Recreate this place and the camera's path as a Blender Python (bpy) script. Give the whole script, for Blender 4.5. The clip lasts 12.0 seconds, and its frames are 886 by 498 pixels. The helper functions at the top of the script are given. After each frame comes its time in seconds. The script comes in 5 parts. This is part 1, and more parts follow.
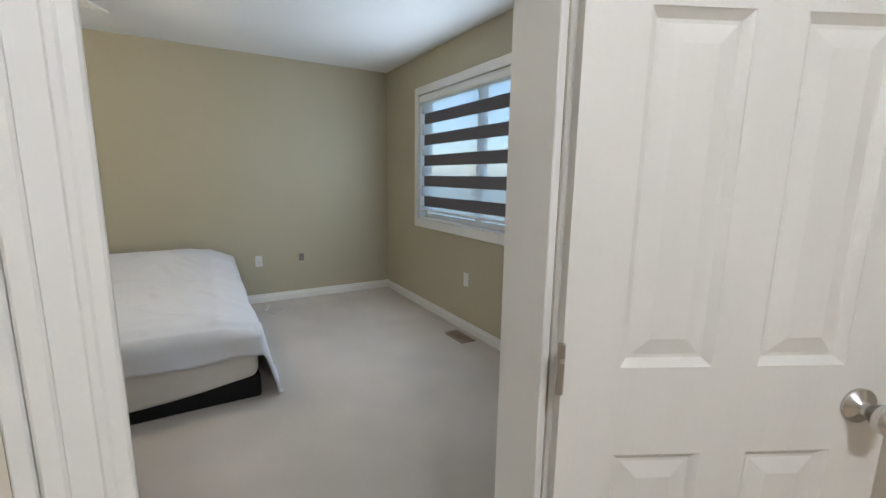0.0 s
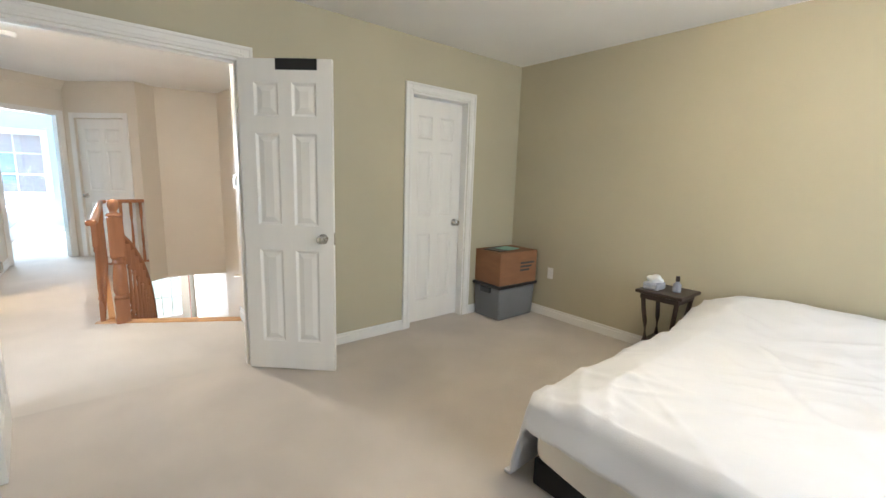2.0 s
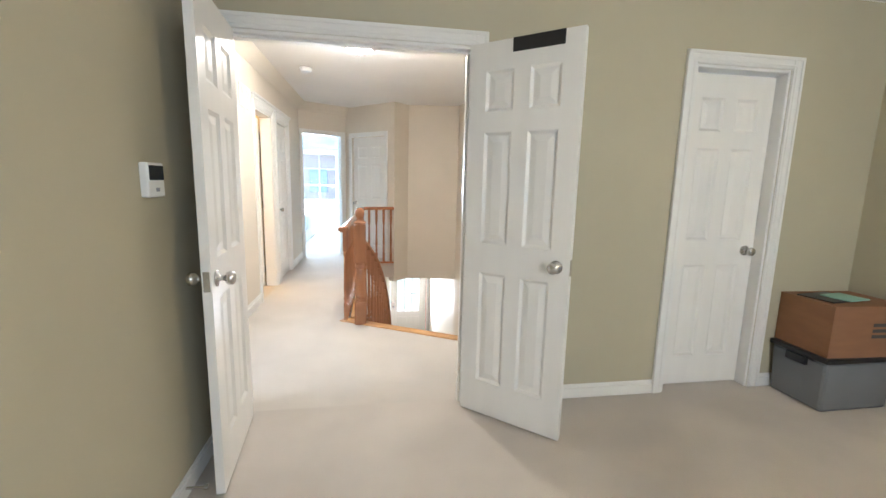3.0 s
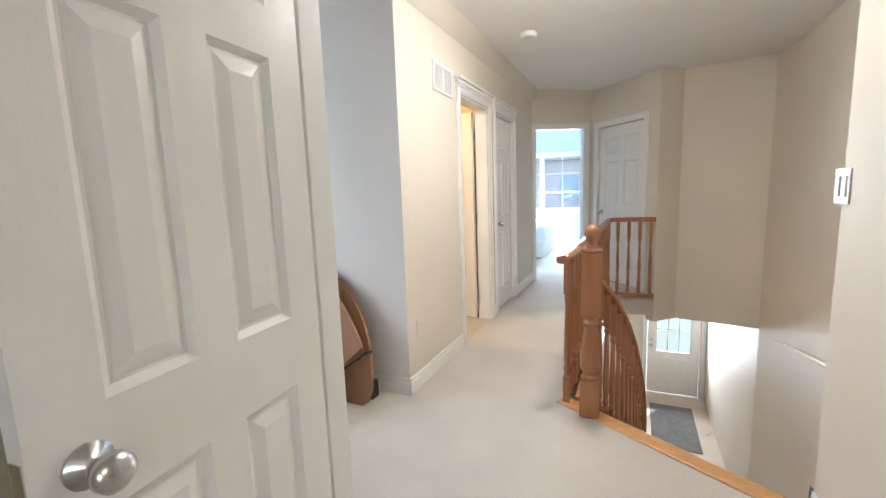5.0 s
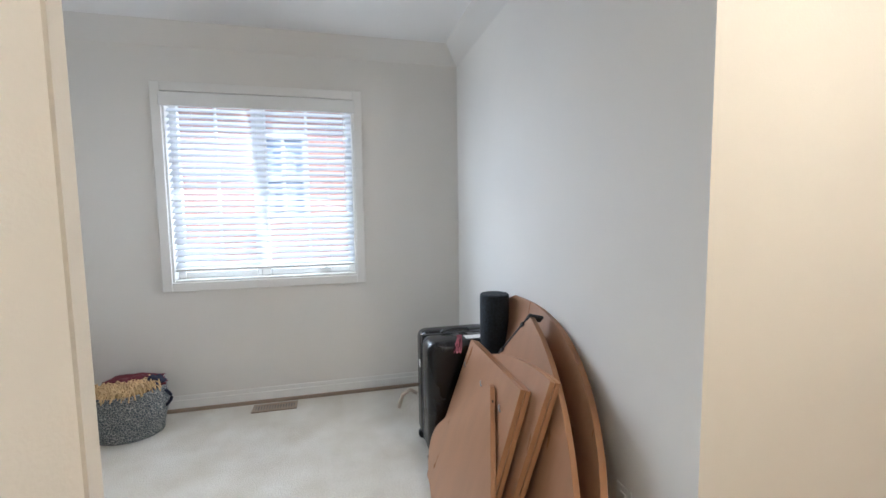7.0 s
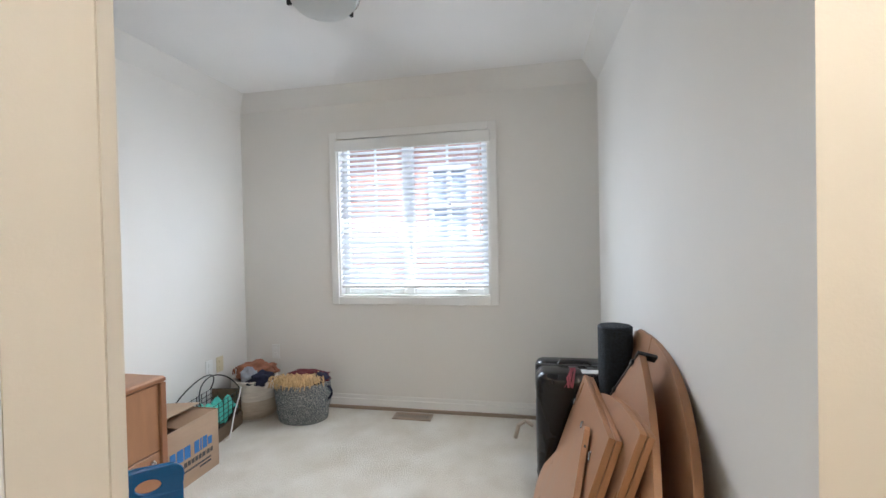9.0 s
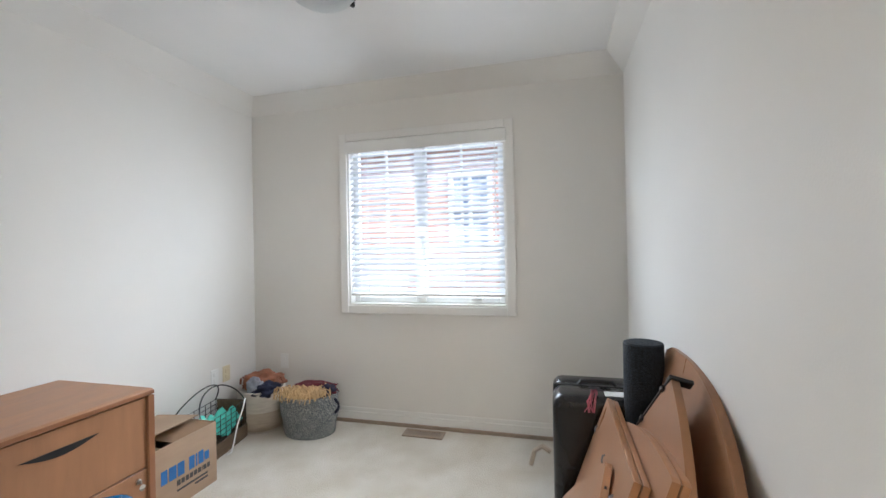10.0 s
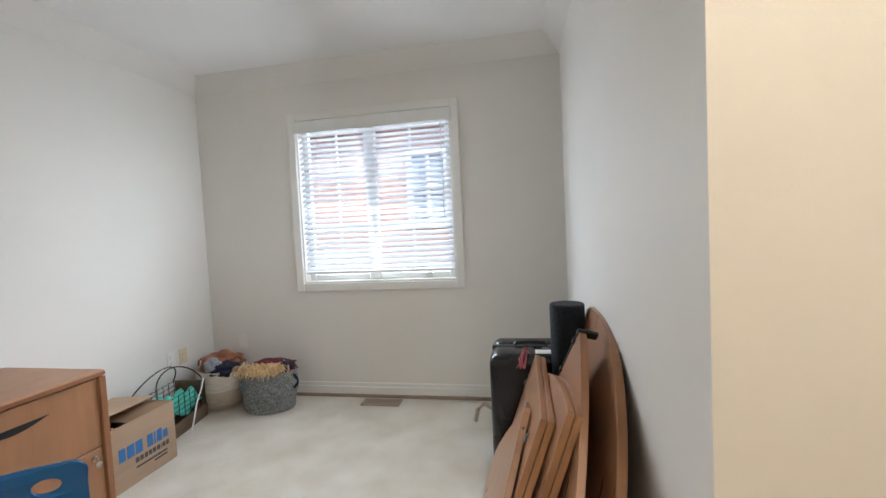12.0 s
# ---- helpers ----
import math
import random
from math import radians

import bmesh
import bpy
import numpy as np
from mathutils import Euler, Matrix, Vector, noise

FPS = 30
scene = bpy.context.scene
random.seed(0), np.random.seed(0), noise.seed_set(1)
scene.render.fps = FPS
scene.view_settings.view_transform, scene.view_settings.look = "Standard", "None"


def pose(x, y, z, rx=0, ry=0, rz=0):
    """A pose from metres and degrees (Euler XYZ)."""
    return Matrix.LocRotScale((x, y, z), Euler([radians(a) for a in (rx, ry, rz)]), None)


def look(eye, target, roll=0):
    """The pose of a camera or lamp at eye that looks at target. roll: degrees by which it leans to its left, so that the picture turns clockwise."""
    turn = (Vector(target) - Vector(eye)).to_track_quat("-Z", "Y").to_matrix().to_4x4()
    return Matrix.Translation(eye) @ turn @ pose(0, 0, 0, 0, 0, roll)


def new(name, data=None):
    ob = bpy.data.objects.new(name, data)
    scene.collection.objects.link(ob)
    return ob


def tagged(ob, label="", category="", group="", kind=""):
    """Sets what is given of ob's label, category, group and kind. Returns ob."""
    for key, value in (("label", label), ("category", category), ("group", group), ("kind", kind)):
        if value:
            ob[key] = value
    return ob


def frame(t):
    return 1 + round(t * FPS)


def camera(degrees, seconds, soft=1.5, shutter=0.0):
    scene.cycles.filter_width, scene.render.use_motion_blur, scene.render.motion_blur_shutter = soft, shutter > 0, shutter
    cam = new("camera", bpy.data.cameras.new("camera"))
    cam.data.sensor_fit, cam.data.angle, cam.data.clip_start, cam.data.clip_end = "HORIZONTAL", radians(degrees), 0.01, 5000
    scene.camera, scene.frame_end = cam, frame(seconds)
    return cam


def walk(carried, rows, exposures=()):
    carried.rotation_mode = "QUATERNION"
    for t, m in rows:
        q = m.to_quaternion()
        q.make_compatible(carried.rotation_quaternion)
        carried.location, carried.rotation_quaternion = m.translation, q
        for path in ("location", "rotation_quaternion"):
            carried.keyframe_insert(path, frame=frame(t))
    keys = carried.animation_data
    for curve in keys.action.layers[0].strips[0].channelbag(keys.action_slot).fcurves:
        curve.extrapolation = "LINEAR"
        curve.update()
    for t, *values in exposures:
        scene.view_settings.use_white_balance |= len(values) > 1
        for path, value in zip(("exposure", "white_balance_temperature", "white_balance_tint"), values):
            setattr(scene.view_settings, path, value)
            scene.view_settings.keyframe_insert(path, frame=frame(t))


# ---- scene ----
cam = camera(93.1, 12.0)
PATH = [
    (0, (-0.635, -3.161, 1.319), (1.061, -4.167, 0.981), 0.8),
    (0.5, (-0.336, -3.206, 1.346), (1.59, -3.636, 1.022), 1.6),
    (1, (0.002, -3.232, 1.322), (1.961, -2.973, 1.01), 2.0),
    (1.5, (0.298, -3.142, 1.321), (2.013, -2.163, 1.0), 2.1),
    (2, (0.538, -2.954, 1.329), (1.801, -1.439, 0.999), 1.8),
    (2.5, (0.663, -2.633, 1.342), (1.424, -0.812, 1.019), 1.5),
    (3, (0.784, -2.296, 1.322), (1.106, -0.348, 1.005), 1.3),
    (3.2, (0.836, -2.159, 1.334), (0.995, -0.19, 1.02), 1.1),
    (4.8, (0.87, -0.98, 1.294), (0.156, 0.868, 1.017), -2.1),
    (5, (0.846, -0.82, 1.282), (0.027, 0.984, 1.007), -2.0),
    (5.5, (0.762, -0.429, 1.282), (-0.365, 1.203, 1.028), -2.0),
    (6, (0.718, -0.08, 1.262), (-0.753, 1.257, 1.044), -2.2),
    (6.5, (0.559, 0.228, 1.303), (-1.183, 1.189, 1.093), -1.6),
    (6.8, (0.471, 0.394, 1.319), (-1.406, 1.063, 1.138), -1.1),
    (7, (0.436, 0.504, 1.319), (-1.5, 0.975, 1.152), -0.8),
    (8.8, (0.476, 0.856, 1.292), (-1.493, 0.506, 1.265), -1.2),
    (9, (0.443, 0.883, 1.296), (-1.518, 0.49, 1.268), -1.2),
    (9.5, (0.373, 0.896, 1.281), (-1.575, 0.444, 1.273), -1.1),
    (10, (0.239, 0.94, 1.283), (-1.693, 0.423, 1.293), -1.1),
    (10.5, (0.266, 1.017, 1.289), (-1.647, 0.431, 1.285), -1.1),
    (11, (0.391, 1.097, 1.272), (-1.512, 0.484, 1.238), -1.4),
    (11.5, (0.442, 1.102, 1.276), (-1.467, 0.509, 1.216), -1.8),
    (12, (0.325, 1.092, 1.26), (-1.637, 0.718, 1.164), -2.8),
]
EXPOSURES = [(0.0, 1.4, 5600, 10), (0.5, 1.7, 5550, 10), (1.0, 2.05, 5700, 10), (1.5, 2.4, 5700, 10), (2.0, 2.6, 5650, 10), (2.5, 2.75, 5600, 10), (3.2, 2.6, 5550, 10), (5.0, 2.2, 5500, 10), (6.0, 2.15, 5500, 10), (7.0, 2.0, 5600, 10), (10.0, 2.0, 5850, 10), (12.0, 1.86, 5950, 10)]
walk(cam, [(t, look(eye, target, roll)) for t, eye, target, roll in PATH], EXPOSURES)

# ---- world, sun, exposure ----
world = bpy.data.worlds.new("sky")
scene.world = world
world.use_nodes = True
wn = world.node_tree.nodes
sky = wn.new("ShaderNodeTexSky")
sky.sky_type = "NISHITA"
sky.sun_disc = False
sky.sun_elevation = radians(42)
sky.sun_rotation = radians(35)
world.node_tree.links.new(sky.outputs[0], wn["Background"].inputs[0])
wn["Background"].inputs[1].default_value = 0.15
sun_data = bpy.data.lights.new("sun", "SUN")
sun_data.energy, sun_data.angle, sun_data.color = 2.6, radians(0.6), (1.0, 0.95, 0.88)
sun = new("sun", sun_data)
sun.matrix_world = look((5.0, 7.0, 8.0), (0, 0, 0))


def window_lamp(name, place, aim, w, h, watts, colour, spread=180):
    """Sky light entering at a window's opening."""
    d = bpy.data.lights.new(name, "AREA")
    d.shape, d.size, d.size_y, d.energy, d.color, d.spread = "RECTANGLE", w, h, watts, colour, radians(spread)
    o = new(name, d)
    o.matrix_world = look(place, aim)
    return o


COOL = (0.86, 0.94, 1.0)
SOFT = (0.95, 0.98, 1.0)
window_lamp("bedroom_window_light", (2.22, -5.096, 1.50), (2.22, 0, 1.50), 1.74, 1.06, 9.3, COOL)
window_lamp("den_window_light", (-2.64, 0.0, 1.50), (-1.6, -1.7, 1.30), 1.10, 1.05, 3.4, SOFT, 140)
window_lamp("den_window_light", (-2.64, 0.0, 1.50), (-1.5, 1.7, 1.30), 1.10, 1.05, 2.8, SOFT, 140)
window_lamp("den_window_light", (-2.64, 0.0, 1.50), (-1.7, -0.1, 0.2), 1.10, 1.05, 3.3, SOFT, 110)
window_lamp("den_window_glow", (-2.732, 0.012, 1.50), (0, 0.012, 1.50), 1.12, 1.15, 3.4, SOFT)
window_lamp("far_window_light", (-1.05, 8.85, 1.40), (-1.0, 7.6, 0.2), 1.7, 1.15, 52.0, COOL, 135)
window_lamp("front_door_light", (1.61, 7.82, -1.45), (1.61, 5.0, -1.0), 0.55, 0.85, 12.0, (1.0, 0.96, 0.9), 150)


# ---- materials ----
def mk(name, col, rough=0.55, var=0.08, scale=2.5, bump=0.08, bscale=90.0, metal=0.0, col2=None, stretch=(1, 1, 1), sheen=0.0, fine=0.0):
    """Principled surface with large and small variation and fine relief."""
    m = bpy.data.materials.new(name)
    m.use_nodes = True
    nt = m.node_tree
    n, l = nt.nodes, nt.links
    p = n["Principled BSDF"]
    tc = n.new("ShaderNodeTexCoord")
    mp = n.new("ShaderNodeMapping")
    mp.inputs["Scale"].default_value = stretch
    l.new(tc.outputs["Object"], mp.inputs[0])
    big = n.new("ShaderNodeTexNoise")
    big.inputs["Scale"].default_value = scale
    big.inputs["Detail"].default_value = 5
    l.new(mp.outputs[0], big.inputs["Vector"])
    ramp = n.new("ShaderNodeValToRGB")
    ramp.color_ramp.elements[0].position, ramp.color_ramp.elements[1].position = 0.3, 0.7
    lo = col2 or tuple(c * (1 - var) for c in col)
    hi = tuple(min(1.0, c * (1 + var * 0.6)) for c in col)
    ramp.color_ramp.elements[0].color, ramp.color_ramp.elements[1].color = (*lo, 1), (*hi, 1)
    l.new(big.outputs["Fac"], ramp.inputs[0])
    small = n.new("ShaderNodeTexNoise")
    small.inputs["Scale"].default_value = bscale
    small.inputs["Detail"].default_value = 3
    l.new(mp.outputs[0], small.inputs["Vector"])
    colour = ramp.outputs[0]
    if fine:
        mix = n.new("ShaderNodeMix")
        mix.data_type, mix.blend_type = "RGBA", "MULTIPLY"
        mix.inputs[0].default_value = fine
        r2 = n.new("ShaderNodeValToRGB")
        r2.color_ramp.elements[0].position, r2.color_ramp.elements[1].position = 0.32, 0.62
        r2.color_ramp.elements[0].color = (0.45, 0.43, 0.40, 1)
        l.new(small.outputs["Fac"], r2.inputs[0])
        l.new(colour, mix.inputs[6])
        l.new(r2.outputs[0], mix.inputs[7])
        colour = mix.outputs[2]
    l.new(colour, p.inputs["Base Color"])
    p.inputs["Metallic"].default_value = metal
    rr = n.new("ShaderNodeMapRange")
    rr.inputs["To Min"].default_value, rr.inputs["To Max"].default_value = max(0.02, rough - 0.08), min(1, rough + 0.08)
    l.new(big.outputs["Fac"], rr.inputs["Value"])
    l.new(rr.outputs[0], p.inputs["Roughness"])
    if sheen:
        p.inputs["Sheen Weight"].default_value = sheen
    if bump:
        b = n.new("ShaderNodeBump")
        b.inputs["Strength"].default_value = bump
        b.inputs["Distance"].default_value = 0.01
        l.new(small.outputs["Fac"], b.inputs["Height"])
        l.new(b.outputs[0], p.inputs["Normal"])
    return m


def glow(name, col, strength):
    m = bpy.data.materials.new(name)
    m.use_nodes = True
    p = m.node_tree.nodes["Principled BSDF"]
    p.inputs["Base Color"].default_value = (*col, 1)
    p.inputs["Emission Color"].default_value = (*col, 1)
    p.inputs["Emission Strength"].default_value = strength
    return m


def glass_mat(name):
    m = bpy.data.materials.new(name)
    m.use_nodes = True
    nt = m.node_tree
    out = nt.nodes["Material Output"]
    tr, gl, mx = nt.nodes.new("ShaderNodeBsdfTransparent"), nt.nodes.new("ShaderNodeBsdfGlossy"), nt.nodes.new("ShaderNodeMixShader")
    tr.inputs[0].default_value = (0.95, 0.98, 0.97, 1)
    gl.inputs["Roughness"].default_value = 0.02
    mx.inputs[0].default_value = 0.06
    nt.links.new(tr.outputs[0], mx.inputs[1])
    nt.links.new(gl.outputs[0], mx.inputs[2])
    nt.links.new(mx.outputs[0], out.inputs[0])
    return m


def cloth_through(name, col, through_part, clear):
    """Fabric or thin plastic that lets light through: diffuse, translucent and partly clear."""
    m = bpy.data.materials.new(name)
    m.use_nodes = True
    nt = m.node_tree
    n, l = nt.nodes, nt.links
    d, t, c = n.new("ShaderNodeBsdfDiffuse"), n.new("ShaderNodeBsdfTranslucent"), n.new("ShaderNodeBsdfTransparent")
    nz = n.new("ShaderNodeTexNoise")
    nz.inputs["Scale"].default_value = 40
    rp = n.new("ShaderNodeValToRGB")
    rp.color_ramp.elements[0].color = (*[v * 0.93 for v in col], 1)
    rp.color_ramp.elements[1].color = (*col, 1)
    l.new(nz.outputs[0], rp.inputs[0])
    l.new(rp.outputs[0], d.inputs[0])
    l.new(rp.outputs[0], t.inputs[0])
    a, b = n.new("ShaderNodeMixShader"), n.new("ShaderNodeMixShader")
    a.inputs[0].default_value, b.inputs[0].default_value = through_part, clear
    l.new(d.outputs[0], a.inputs[1])
    l.new(t.outputs[0], a.inputs[2])
    l.new(a.outputs[0], b.inputs[1])
    l.new(c.outputs[0], b.inputs[2])
    l.new(b.outputs[0], n["Material Output"].inputs[0])
    return m


OLIVE = mk("olive_wall_paint", (0.44, 0.40, 0.285), 0.6, 0.05, 1.2, 0.05, 160)
CREAM = mk("cream_wall_paint", (0.66, 0.60, 0.505), 0.6, 0.04, 1.2, 0.05, 160)
DENWALL = mk("pale_grey_wall_paint", (0.72, 0.70, 0.66), 0.6, 0.04, 1.2, 0.05, 160)
BLUEWALL = mk("pale_blue_wall_paint", (0.55, 0.68, 0.72), 0.6, 0.04, 1.2, 0.05, 160)
ENSWALL = mk("warm_white_wall_paint", (0.74, 0.68, 0.58), 0.6, 0.04, 1.2, 0.05, 160)
YELLOW = mk("warm_yellow_wall_paint", (0.74, 0.60, 0.36), 0.6, 0.04, 1.2, 0.05, 160)
CEIL = mk("white_ceiling_paint", (0.83, 0.82, 0.80), 0.8, 0.03, 1.5, 0.12, 220)
TRIM = mk("white_trim_paint", (0.76, 0.75, 0.72), 0.35, 0.03, 3, 0.03, 120)
DOORP = mk("white_door_paint", (0.76, 0.74, 0.70), 0.38, 0.03, 2, 0.05, 70, stretch=(6, 6, 0.6))
CARPET = mk("beige_carpet", (0.57, 0.51, 0.445), 0.95, 0.16, 1.6, 0.6, 260, sheen=0.25, fine=0.35)
CARPET_DEN = mk("pale_worn_carpet", (0.68, 0.64, 0.565), 0.95, 0.07, 4.2, 0.9, 170, sheen=0.25, fine=0.6, col2=(0.565, 0.505, 0.405))
CARPET_HALL = mk("pale_hall_carpet", (0.61, 0.555, 0.485), 0.95, 0.10, 2.4, 0.8, 200, sheen=0.25, fine=0.5)
OAK = mk("varnished_red_oak", (0.34, 0.142, 0.06), 0.22, 0.12, 5, 0.02, 60, stretch=(5, 5, 0.8))
OAKTRIM = mk("golden_oak_edge", (0.50, 0.27, 0.10), 0.35, 0.25, 6, 0.05, 60, stretch=(2, 8, 8))
BEECH = mk("beech_veneer", (0.39, 0.20, 0.105), 0.42, 0.16, 4, 0.04, 60, stretch=(1.2, 6, 6))
BOARD = mk("pale_beech_board", (0.36, 0.19, 0.105), 0.30, 0.10, 3, 0.02, 60, stretch=(5, 5, 0.8))
GOLDEDGE = mk("golden_board_edge", (0.32, 0.155, 0.068), 0.4, 0.15, 6, 0.03, 80)
BEECHV = mk("beech_veneer_upright", (0.35, 0.17, 0.082), 0.42, 0.12, 4, 0.04, 60, stretch=(6, 6, 1.0))
BEECHEDGE = mk("beech_edge_band", (0.27, 0.115, 0.05), 0.4, 0.15, 6, 0.03, 80)
DARKWOOD = mk("dark_stained_wood", (0.028, 0.016, 0.012), 0.35, 0.3, 8, 0.04, 60)
BLACK = mk("black_plastic", (0.012, 0.012, 0.013), 0.4, 0.2, 8, 0.05, 200)
GLOSSBLACK = mk("glossy_black_shell", (0.006, 0.006, 0.007), 0.26, 0.2, 6, 0.02, 90)
BLACKCLOTH = mk("black_base_cloth", (0.004, 0.004, 0.004), 0.9, 0.2, 8, 0.2, 300)
FOAM = mk("speckled_black_foam", (0.014, 0.020, 0.028), 0.85, 0.6, 90, 0.4, 180, col2=(0.004, 0.006, 0.009))
CHROME = mk("brushed_nickel", (0.62, 0.60, 0.57), 0.25, 0.1, 12, 0.02, 200, metal=1.0)
DUVET = mk("white_cotton_duvet", (0.64, 0.645, 0.68), 0.85, 0.02, 3, 0.08, 220, sheen=0.2)
MATTRESS = mk("greyish_mattress_cloth", (0.70, 0.68, 0.65), 0.9, 0.06, 5, 0.2, 200)
TOTE = mk("grey_plastic_tote", (0.17, 0.175, 0.185), 0.45, 0.08, 4, 0.05, 120)
CARD = mk("brown_cardboard", (0.26, 0.125, 0.06), 0.8, 0.12, 5, 0.1, 140, stretch=(1, 1, 4))
KRAFT = mk("kraft_cardboard", (0.36, 0.25, 0.165), 0.8, 0.1, 5, 0.1, 140, stretch=(1, 1, 4))
KRAFTIN = mk("kraft_cardboard_inside", (0.30, 0.19, 0.11), 0.85, 0.1, 5, 0.1, 140)
BLUEPRINT = mk("blue_print", (0.03, 0.14, 0.36), 0.7, 0.1, 20, 0.0)
GREYPRINT = mk("dark_grey_print", (0.06, 0.055, 0.05), 0.7, 0.1, 20, 0.0)
BLUEPL = mk("blue_moulded_plastic", (0.002, 0.080, 0.22), 0.25, 0.08, 4, 0.04, 120)
TEAL = mk("turquoise_cloth", (0.10, 0.52, 0.42), 0.8, 0.2, 9, 0.3, 60)
TEALP = mk("pale_green_paper", (0.30, 0.52, 0.42), 0.7, 0.1, 9, 0.05, 60)
ROPE = mk("cream_woven_rope", (0.62, 0.57, 0.50), 0.9, 0.12, 12, 0.6, 120, stretch=(1, 1, 6))
ROPE2 = mk("sand_woven_rope", (0.50, 0.42, 0.33), 0.9, 0.12, 12, 0.6, 120, stretch=(1, 1, 6))
STRAW = mk("straw_fringe", (0.58, 0.40, 0.20), 0.9, 0.3, 14, 0.5, 80)
RUST = mk("rust_knit_cloth", (0.28, 0.11, 0.06), 0.9, 0.3, 14, 0.5, 80)
WINE = mk("wine_red_cloth", (0.10, 0.012, 0.018), 0.9, 0.3, 14, 0.4, 80)
NAVY = mk("navy_cloth", (0.012, 0.014, 0.035), 0.9, 0.3, 14, 0.4, 80)
GREYCL = mk("grey_cloth", (0.30, 0.31, 0.35), 0.9, 0.2, 14, 0.4, 80)
WHITEPL = mk("white_plastic", (0.74, 0.74, 0.72), 0.35, 0.03, 6, 0.0)
IVORY = mk("ivory_plastic", (0.62, 0.54, 0.36), 0.4, 0.04, 6, 0.0)
GREYPL = mk("grey_metal_plate", (0.16, 0.16, 0.16), 0.4, 0.1, 8, 0.02)
BROWNMET = mk("tan_painted_metal", (0.30, 0.23, 0.17), 0.45, 0.1, 8, 0.03)
PANE = mk("dull_blue_pane", (0.40, 0.46, 0.58), 0.12, 0.1, 3, 0.0)
SCREEN = mk("dark_display", (0.02, 0.025, 0.03), 0.15, 0.1, 8, 0.0)
PINKBRICK = mk("pale_pink_brick", (0.62, 0.46, 0.42), 0.85, 0.15, 6, 0.3, 40)
BRICK = mk("red_brick", (0.60, 0.30, 0.23), 0.85, 0.25, 6, 0.4, 40)
ROOF = mk("grey_shingle", (0.22, 0.21, 0.20), 0.9, 0.25, 6, 0.4, 30)
PALE = mk("pale_siding", (0.75, 0.74, 0.72), 0.7, 0.08, 4, 0.1, 30)
GRASS = mk("lawn_and_drive", (0.22, 0.23, 0.17), 0.95, 0.3, 0.6, 0.4, 12)
MAT = mk("grey_door_mat", (0.14, 0.14, 0.13), 0.95, 0.2, 10, 0.6, 200)
TILE = mk("tan_floor_tile", (0.50, 0.42, 0.32), 0.3, 0.12, 3, 0.03, 60)
GLASS = glass_mat("window_glass")
SLAT = cloth_through("white_blind_slat", (0.72, 0.735, 0.755), 0.5, 0.0)
SHEER = cloth_through("sheer_white_band", (0.80, 0.83, 0.86), 0.6, 0.58)
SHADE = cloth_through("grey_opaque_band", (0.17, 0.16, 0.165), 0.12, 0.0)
FROST = cloth_through("frosted_lamp_glass", (0.85, 0.87, 0.86), 0.4, 0.0)
WARMGLOW = glow("lit_warm_globe", (1.0, 0.78, 0.48), 21.0)
HALLGLOW = glow("lit_hall_dome", (1.0, 0.88, 0.72), 51.0)
ENSGLOW = glow("lit_ensuite_dome", (1.0, 0.95, 0.88), 55.0)
BATHGLOW = glow("lit_bath_dome", (1.0, 0.68, 0.32), 37.0)


# ---- building helpers ----
SITE = Matrix.Identity(4)


def site(dy):
    """Sets the origin of the rooms that are built next: the bedroom side, or the hall side."""
    global SITE
    SITE = Matrix.Translation((0, dy, 0))


def bm_new():
    return bmesh.new()


def add_box(bm, x0, x1, y0, y1, z0, z1, bevel=0.0, m=None, seg=1):
    g = bmesh.ops.create_cube(bm, size=1.0)
    vs = g["verts"]
    bmesh.ops.scale(bm, vec=(x1 - x0, y1 - y0, z1 - z0), verts=vs)
    bmesh.ops.translate(bm, vec=((x0 + x1) / 2, (y0 + y1) / 2, (z0 + z1) / 2), verts=vs)
    if bevel:
        es = list({e for v in vs for e in v.link_edges})
        r = bmesh.ops.bevel(bm, geom=es, offset=bevel, segments=seg, affect="EDGES", profile=0.5)
        vs = list({v for f in r["faces"] for v in f.verts} | {v for v in vs if v.is_valid})
    if m is not None:
        bmesh.ops.transform(bm, matrix=m, verts=vs)
    return vs


def add_cyl(bm, p0, p1, r0, r1=None, seg=16, caps=True):
    p0, p1 = Vector(p0), Vector(p1)
    d = p1 - p0
    g = bmesh.ops.create_cone(bm, cap_ends=caps, segments=seg, radius1=r0, radius2=r0 if r1 is None else r1, depth=d.length)
    q = d.to_track_quat("Z", "Y").to_matrix().to_4x4()
    bmesh.ops.transform(bm, matrix=Matrix.Translation((p0 + p1) / 2) @ q, verts=g["verts"])
    return g["verts"]


def add_lathe(bm, profile, cx, cy, seg=20):
    """Turns (radius, z) pairs round the vertical through cx, cy."""
    rings = []
    for r, z in profile:
        rings.append([bm.verts.new((cx + max(r, 0.0004) * math.cos(2 * math.pi * i / seg), cy + max(r, 0.0004) * math.sin(2 * math.pi * i / seg), z)) for i in range(seg)])
    for a, b in zip(rings, rings[1:]):
        for i in range(seg):
            bm.faces.new((a[i], a[(i + 1) % seg], b[(i + 1) % seg], b[i]))
    bm.faces.new(list(reversed(rings[0])))
    bm.faces.new(rings[-1])


